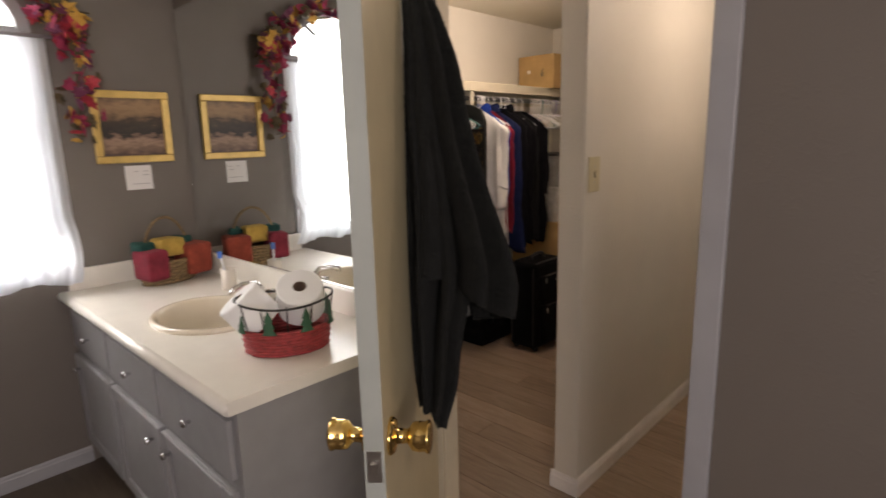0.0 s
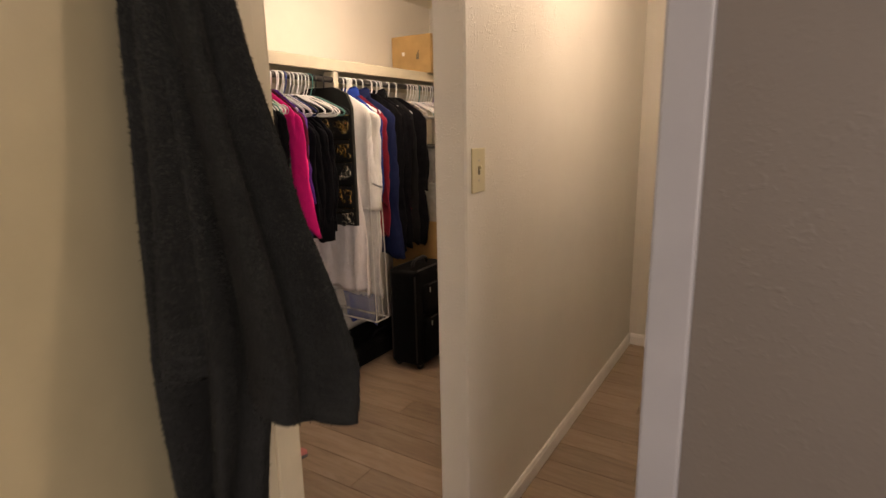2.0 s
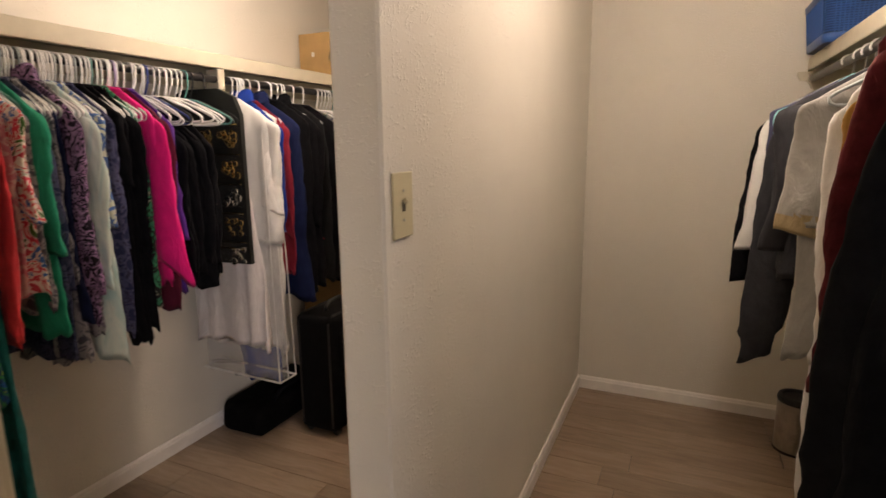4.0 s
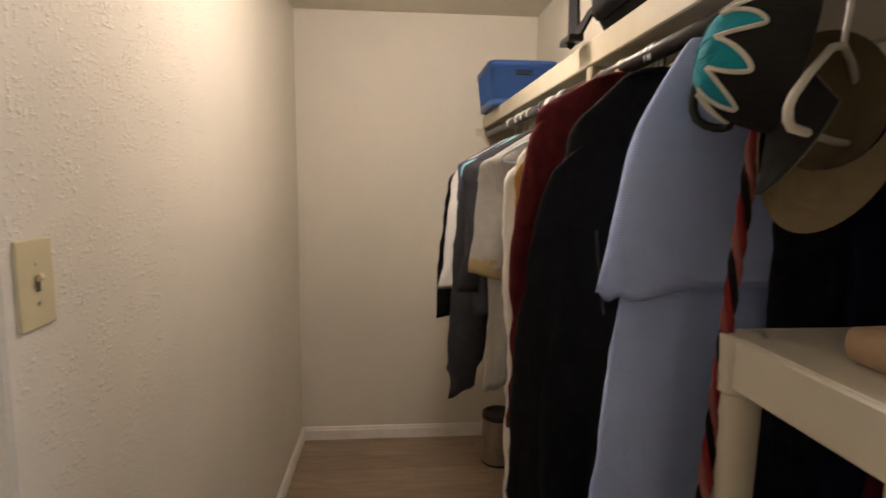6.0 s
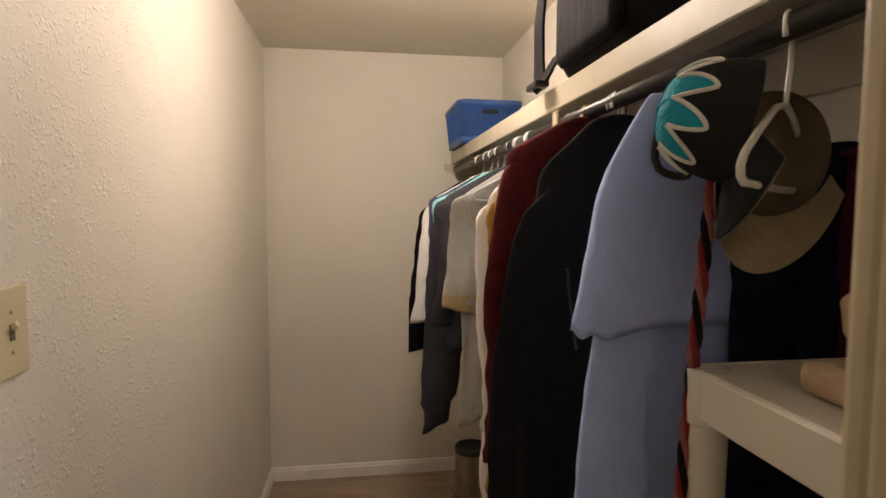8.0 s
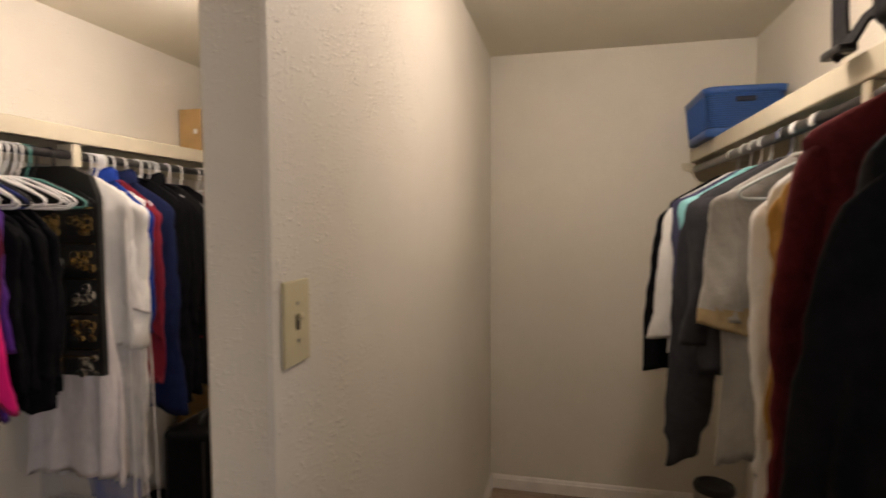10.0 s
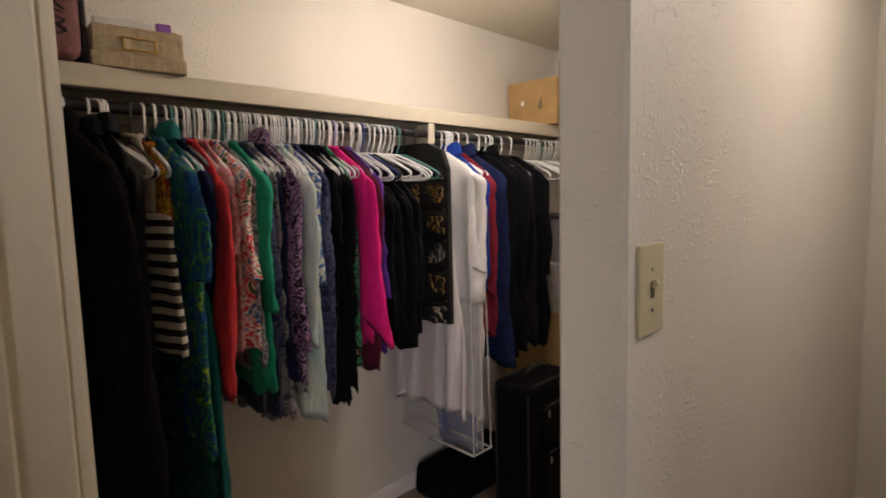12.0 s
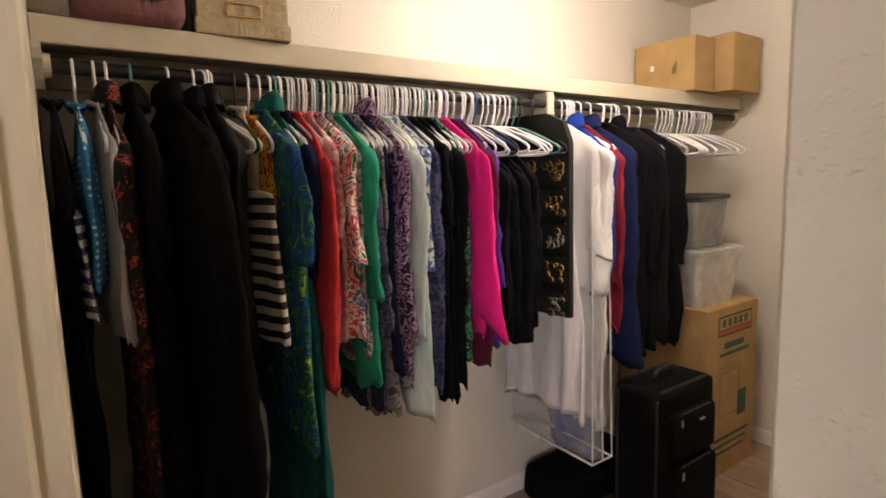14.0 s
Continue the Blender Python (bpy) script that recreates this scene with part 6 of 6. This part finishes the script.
def cap(label, m, visor_mat, crown_mat, under_mat, flames=None):
    e = thing("baseball_cap", label, "cap", m)
    bm = bmesh.new()
    n, k = 96, 30
    rows = rings(bm, [[crown_point(j / k, 2 * math.pi * i / n) for i in range(n)] for j in range(k + 1)] + [[crown_point(j / k, 2 * math.pi * i / n, 0.965) for i in range(n)] for j in range(k, -1, -1)], cap=False)
    if flames:
        at = {v: (j, i) for j, row in enumerate(rows[:k + 1]) for i, v in enumerate(row)}
        for f in bm.faces:
            q = [at[v] for v in f.verts if v in at]
            if len(q) == 4 and sum(j for j, i in q) / 4 / k < flame_edge(2 * math.pi * (min(i for j, i in q) + 0.5) / n):
                f.material_index = 1
    part("crown", bm, [crown_mat, visor_mat] if flames else crown_mat, e, smooth=True)
    if flames:
        for h in (0, 1):
            bm = bmesh.new()
            tube(bm, [crown_point(flame_edge(a), a, 1.012) for a in [math.pi * (h + i / 110) for i in range(111)]], 0.0034, 6)
            part("piping", bm, flames, e, "white pointed piping")
    for s in range(6):
        a = math.pi * s / 3 + 0.2
        bm = bmesh.new()
        tube(bm, [crown_point(0.72 + 0.26 * i / 12, a, 1.004) for i in range(13)], 0.0011, 5)
        part("panel_seam", bm, crown_mat, e)
    for name, mat, z0, z1 in (("visor", visor_mat, 0.0, -0.0025), ("visor_underside", under_mat, -0.0027, -0.005)):
        bm = bmesh.new()
        grid = []
        for j in range(9):
            u = j / 8
            grid.append([])
            for i in range(25):
                a = math.pi * (0.08 + 0.84 * i / 24)
                x, y = 0.083 * math.cos(a) * (1 + 0.06 * u), 0.093 * math.sin(a) + u * 0.088 * math.sin(a) ** 0.8
                grid[-1].append(Vector((x, y, 0.004 - 0.012 * u - 5.2 * x * x * (0.4 + 0.6 * u))))
        top = [[bm.verts.new(v + Vector((0, 0, z0))) for v in row] for row in grid]
        low = [[bm.verts.new(v + Vector((0, 0, z1))) for v in row] for row in grid]
        for j in range(8):
            for i in range(24):
                bm.faces.new((top[j][i], top[j][i + 1], top[j + 1][i + 1], top[j + 1][i]))
                bm.faces.new((low[j][i + 1], low[j][i], low[j + 1][i], low[j + 1][i + 1]))
        loop = [(j, 0) for j in range(9)] + [(8, i) for i in range(1, 25)] + [(j, 24) for j in range(7, -1, -1)] + [(0, i) for i in range(23, 0, -1)]
        for (j, i), (j2, i2) in zip(loop, loop[1:] + loop[:1]):
            bm.faces.new((top[j][i], top[j2][i2], low[j2][i2], low[j][i]))
        part(name, bm, mat, e, smooth=False)
        if flames and name == "visor":
            bm = bmesh.new()
            zig = [grid[j][1 + (j % 2) * 4] + Vector((0, 0, 0.0025)) for j in range(9)]
            tube(bm, zig, 0.003, 6)
            part("visor_zigzag", bm, flames, e, "white zigzag on the visor")
    bm = bmesh.new()
    turned(bm, [(0.008, 0.122), (0.007, 0.127), (0.002, 0.129)], 12)
    part("button", bm, crown_mat, e)
    bm = bmesh.new()
    rings(bm, [[crown_point(0.0, -2.2 + 1.26 * i / 12, kk) + Vector((0, 0, z)) for i in range(13)] for kk, z in ((0.955, 0.001), (0.955, 0.03))], cap=False, closed=False)
    part("sweatband", bm, under_mat, e)
    return e


def upright(at, brim, top):
    """A pose whose y axis points along brim and whose z axis leans to top."""
    y = Vector(brim).normalized()
    x = y.cross(Vector(top)).normalized()
    z = x.cross(y)
    m = Matrix((x, y, z)).transposed().to_4x4()
    m.translation = at
    return m


def caps():
    m = fabric("teal_twill", (0.008, 0.30, 0.42), 0.8, weave=500, var=0.1)
    blk = fabric("black_twill", (0.022, 0.022, 0.023), 0.8)
    wht = fabric("white_piping", (0.72, 0.70, 0.66), 0.8, var=0.03)
    grey = fabric("grey_underbrim", (0.16, 0.15, 0.13), 0.85)
    tan = fabric("tan_twill", (0.30, 0.24, 0.15), 0.85)
    cap("teal and black baseball cap with white pointed piping", upright((-0.20, -0.968, 1.632), (0.08, 0.22, -1), (0.42, 0.88, 0.22)) @ Matrix.Scale(0.78, 4), blk, m, grey, wht)
    cap("tan baseball cap hanging with its brim down", upright((-0.165, -1.035, 1.60), (0.05, 0.10, -1), (0.85, -0.3, 0.1)) @ Matrix.Scale(0.85, 4), tan, tan, tan)
    for name, lab, c, p, r in (("knit_hat", "green knitted hat on top of stacked soft things", (0.02, 0.13, 0.075), (-0.40, -1.10, 1.575), 0.06), ("plush_ball", "white fleece ball in the stack on the plastic shelf", (0.55, 0.50, 0.44), (-0.37, -1.05, 1.49), 0.042), ("plush_ball", "tan fleece ball in the stack on the plastic shelf", (0.42, 0.30, 0.18), (-0.36, -1.03, 1.425), 0.048), ("red_beanie", "red knitted beanie in the stack on the plastic shelf", (0.24, 0.02, 0.025), (-0.38, -1.05, 1.365), 0.05)):
        bm = bmesh.new()
        bmesh.ops.create_icosphere(bm, subdivisions=4, radius=r)
        for v2 in bm.verts:
            v2.co = Vector((v2.co.x * 1.15, v2.co.y * 1.1, v2.co.z * 0.8)) * (1 + 0.10 * noise.noise(v2.co * 38) + 0.05 * noise.noise(v2.co * 120))
        o = thing(name, lab, "soft toy" if "plush" in name else "hat", pose(*p))
        part("body", bm, fabric("pile_" + lab[:5], c, 1.0, weave=200, var=0.3), o, smooth=True)


caps()


def plastic_shelf():
    e = thing("plastic_shelving_unit", "white plastic shelving unit with round tapered legs", "shelving unit", pose(-0.58, -1.255, 0))
    m = plain("white_moulded_plastic", (0.66, 0.62, 0.54), 0.4, var=0.03, bumpy=0.05)
    w, d = 0.45, 0.32
    for z in (0.30, 0.80, 1.322):
        bm = bmesh.new()
        box(bm, (0.012, 0.012, z - 0.006), (w - 0.012, d - 0.012, z), 0.002)
        tray = part("shelf_tray", bm, m, e)
        for lo, hi in (((0.05, d - 0.012), (w - 0.05, d - 0.004)), ((0.05, 0.004), (w - 0.05, 0.012)), ((0.004, 0.04), (0.012, d - 0.04)), ((w - 0.012, 0.04), (w - 0.004, d - 0.04))):
            bm = bmesh.new()
            box(bm, (*lo, z - 0.062), (*hi, z), 0.003)
            part("tray_rim", bm, m, tray)
        for x in (0.03, w - 0.03):
            for y in (0.03, d - 0.03):
                bm = bmesh.new()
                turned(bm, [(0.027, -0.072), (0.028, -0.07), (0.028, -0.002), (0.026, 0.0), (0.022, 0.0), (0.020, -0.006)], 22, (x, y, z))
                part("corner_socket", bm, m, e, smooth=True)
    for x in (0.03, w - 0.03):
        for y in (0.03, d - 0.03):
            for z0, z1 in ((0.0, 0.23), (0.30, 0.73), (0.80, 1.252)):
                bm = bmesh.new()
                turned(bm, [(0.017, z0), (0.019, z0 + 0.02), (0.0245, z1 - 0.01), (0.0245, z1)], 20, (x, y, 0))
                part("leg", bm, m, e, smooth=True)
    bm = bmesh.new()
    box(bm, (-0.42, -1.12, 1.3225), (-0.26, -1.0, 1.362), 0.018, 3)
    for v in bm.verts:
        v.co += Vector(noise.noise_vector(v.co * 30)) * 0.004
        v.co.z = max(1.323, v.co.z)
    single("slipper", bm, fabric("fleece_tan", (0.50, 0.36, 0.25), 1.0, weave=200), "tan fleece slipper lying on the plastic shelf", "slipper", smooth=True)
    bm = bmesh.new()
    turned(bm, [(0.05, 0.801), (0.075, 0.815), (0.078, 0.87), (0.074, 0.872), (0.06, 0.82)], 24, (-0.34, -1.12, 0))
    single("green_bowl", bm, plain("green_plastic", (0.16, 0.30, 0.06), 0.4), "green plastic bowl on the middle shelf tray", "bowl", smooth=True)


plastic_shelf()


def laundry_basket():
    e = thing("storage_basket", "blue woven-pattern plastic basket on the shelf end", "basket", pose(1.985, -1.125, 1.79 + 0.06) @ Matrix.Scale(1.1, 4))
    m = plain("blue_plastic", (0.02, 0.075, 0.26), 0.4, var=0.06)
    dark = plain("blue_plastic_dark", (0.012, 0.035, 0.12), 0.5)
    L, W, Hh = 0.19, 0.14, 0.185

    def ring(k, z, r=0.035, n=5):
        pts = []
        for sx, sy, a0 in ((1, 1, 0), (-1, 1, 90), (-1, -1, 180), (1, -1, 270)):
            for i in range(n + 1):
                a = radians(a0 + 90 * i / n)
                pts.append((sx * (L * k - r) + r * math.cos(a), sy * (W * k - r) + r * math.sin(a), z))
        return pts
    bm = bmesh.new()
    rings(bm, [ring(0.88, 0.0), ring(0.90, 0.03), ring(0.99, Hh - 0.025), ring(0.97, Hh - 0.025), ring(0.88, 0.03), ring(0.86, 0.004)], cap=False)
    bm.faces.new([bm.verts.new(p) for p in ring(0.88, 0.002)])
    part("tub", bm, dark, e)
    bm = bmesh.new()
    rings(bm, [ring(0.98, Hh - 0.028), ring(1.03, Hh - 0.026), ring(1.05, Hh - 0.004), ring(1.0, Hh), ring(0.96, Hh - 0.008), ring(0.965, Hh - 0.028)], cap=False)
    part("rim", bm, m, e, smooth=True)
    for z in [0.040 + 0.0082 * i for i in range(15)]:
        bm = bmesh.new()
        k = 0.905 + 0.085 * (z - 0.03) / (Hh - 0.055)
        pts = ring(k + 0.004, z, n=3)
        tube(bm, pts, 0.0028, 5, closed=True)
        part("woven_band", bm, m, e)
    for side, n, half in ((0, 22, L), (1, 16, W)):
        for s in (-1, 1):
            for i in range(n):
                u = (i + 0.5) / n * 2 - 1
                a = (u * L * 0.80, s * W * 0.918, 0.032) if side == 0 else (s * L * 0.912, u * W * 0.74, 0.032)
                b2 = (u * L * 0.86, s * W * 1.003, Hh - 0.03) if side == 0 else (s * L * 0.998, u * W * 0.80, Hh - 0.03)
                bm = bmesh.new()
                tube(bm, [a, b2], 0.0026, 4)
                part("woven_upright", bm, m, e)
    bm = bmesh.new()
    rings(bm, [ring(0.885, 0.0), ring(0.925, 0.002), ring(0.94, 0.03), ring(0.90, 0.032)], cap=False)
    part("foot_band", bm, m, e, smooth=True)
    # solid block on the rim; the hole's inner shade is put into its colour
    bm = bmesh.new()
    box(bm, (-L * 1.02, -0.035, Hh - 0.06), (-L * 0.985, 0.035, Hh - 0.04), 0.004)
    part("grip_hole_patch", bm, plain("hole_shade", (0.01, 0.012, 0.03), 0.8), e, "dark block painted as the shade in a grip hole")


laundry_basket()


def backpack():
    e = thing("backpack", "black backpack lying on the shelf with straps hanging over", "backpack", pose(0.42, -1.15, 1.79 + 0.06))
    m = fabric("pack_nylon", (0.014, 0.013, 0.014), 0.75, var=0.3, fold=0.6)
    bm = bmesh.new()
    box(bm, (-0.22, -0.13, 0.0), (0.17, 0.13, 0.30), 0.06, 4)
    for v in bm.verts:
        if v.co.z > 0.01:
            v.co += Vector(noise.noise_vector(v.co * 8)) * 0.015
    part("body", bm, m, e, smooth=True)
    bm = bmesh.new()
    box(bm, (-0.20, 0.11, 0.03), (0.13, 0.155, 0.22), 0.03, 3)
    part("pocket", bm, m, e, smooth=True)

    def strap(name, pts, w):
        bm = bmesh.new()
        loops = []
        for i, p in enumerate(pts):
            p = Vector(p)
            d = (Vector(pts[min(i + 1, len(pts) - 1)]) - Vector(pts[max(i - 1, 0)])).normalized()
            s = d.cross(Vector((1, 0.2, 0))).normalized()
            n = d.cross(s).normalized()
            loops.append([p + n * (w / 2) + s * 0.004, p - n * (w / 2) + s * 0.004, p - n * (w / 2) - s * 0.004, p + n * (w / 2) - s * 0.004])
        rings(bm, loops)
        return part(name, bm, m, e, smooth=False)
    strap("shoulder_strap", [(0.16, 0.08, 0.28), (0.20, 0.12, 0.30), (0.25, 0.145, 0.27), (0.26, 0.15, 0.18), (0.255, 0.15, 0.09), (0.235, 0.155, 0.03), (0.20, 0.165, 0.006)], 0.045)
    strap("shoulder_strap", [(0.15, 0.10, 0.10), (0.19, 0.13, 0.07), (0.20, 0.15, 0.03), (0.235, 0.165, 0.006)], 0.04)
    bm = bmesh.new()
    box(bm, (0.18, 0.145, 0.002), (0.265, 0.185, 0.02), 0.006, 2)
    part("buckle", bm, plain("buckle_black", (0.015, 0.015, 0.016), 0.35), e, "black plastic strap buckle")


backpack()


def trash_can():
    e = thing("waste_bin", "small brushed steel waste bin with dark rim on the floor", "waste bin", pose(1.98, -1.085, 0))
    steel = plain("brushed_steel", (0.42, 0.38, 0.33), 0.32, 1.0, var=0.12, scale=30)
    bm = bmesh.new()
    turned(bm, [(0.085, 0.0), (0.087, 0.006), (0.087, 0.255)], 36)
    part("drum", bm, steel, e, smooth=False)
    blk = plain("bin_black", (0.015, 0.015, 0.016), 0.4)
    bm = bmesh.new()
    turned(bm, [(0.089, 0.25), (0.09, 0.262), (0.086, 0.275), (0.074, 0.276), (0.07, 0.262), (0.02, 0.259)], 36)
    part("rim", bm, blk, e, "black plastic rim", smooth=False)
    bm = bmesh.new()
    turned(bm, [(0.0885, 0.0), (0.0885, 0.012)], 36)
    part("base_ring", bm, blk, e)


trash_can()


def ceiling_lamp(x, y):
    e = thing("ceiling_light", "plain round white lamp base fixed to the ceiling", "ceiling light", pose(x, y, H))
    bm = bmesh.new()
    turned(bm, [(0.075, 0.0), (0.075, -0.012), (0.06, -0.03), (0.03, -0.045), (0.028, -0.06)], 32)
    part("lampholder", bm, M_TRIM, e, smooth=True)


ceiling_lamp(0.82, -0.68), ceiling_lamp(0.95, 0.84)

# ---- floor planks (pieces) ----
def plank_floor():
    """Vinyl planks across the aisles, staggered row by row."""
    base = bpy.data.objects["floor_base"]
    w, gap, x, i = 0.152, 0.0012, XM, 0
    rnd = random.Random(4)
    while x < XL:
        x2 = min(x + w, XL)
        y = YR - rnd.uniform(0.05, 1.1)
        while y < YB:
            ya, yb = max(y, YR), min(y + 1.21, YB)
            if yb - ya > 0.02:
                bm = bmesh.new()
                box(bm, (x + gap, ya + gap, -0.008), (x2 - gap, yb - gap, 0), 0.0012)
                ob = new("plank", mesh_of("plank", bm, M_PLANK))
                ob.parent = base
            y += 1.21
        x = x2


plank_floor()
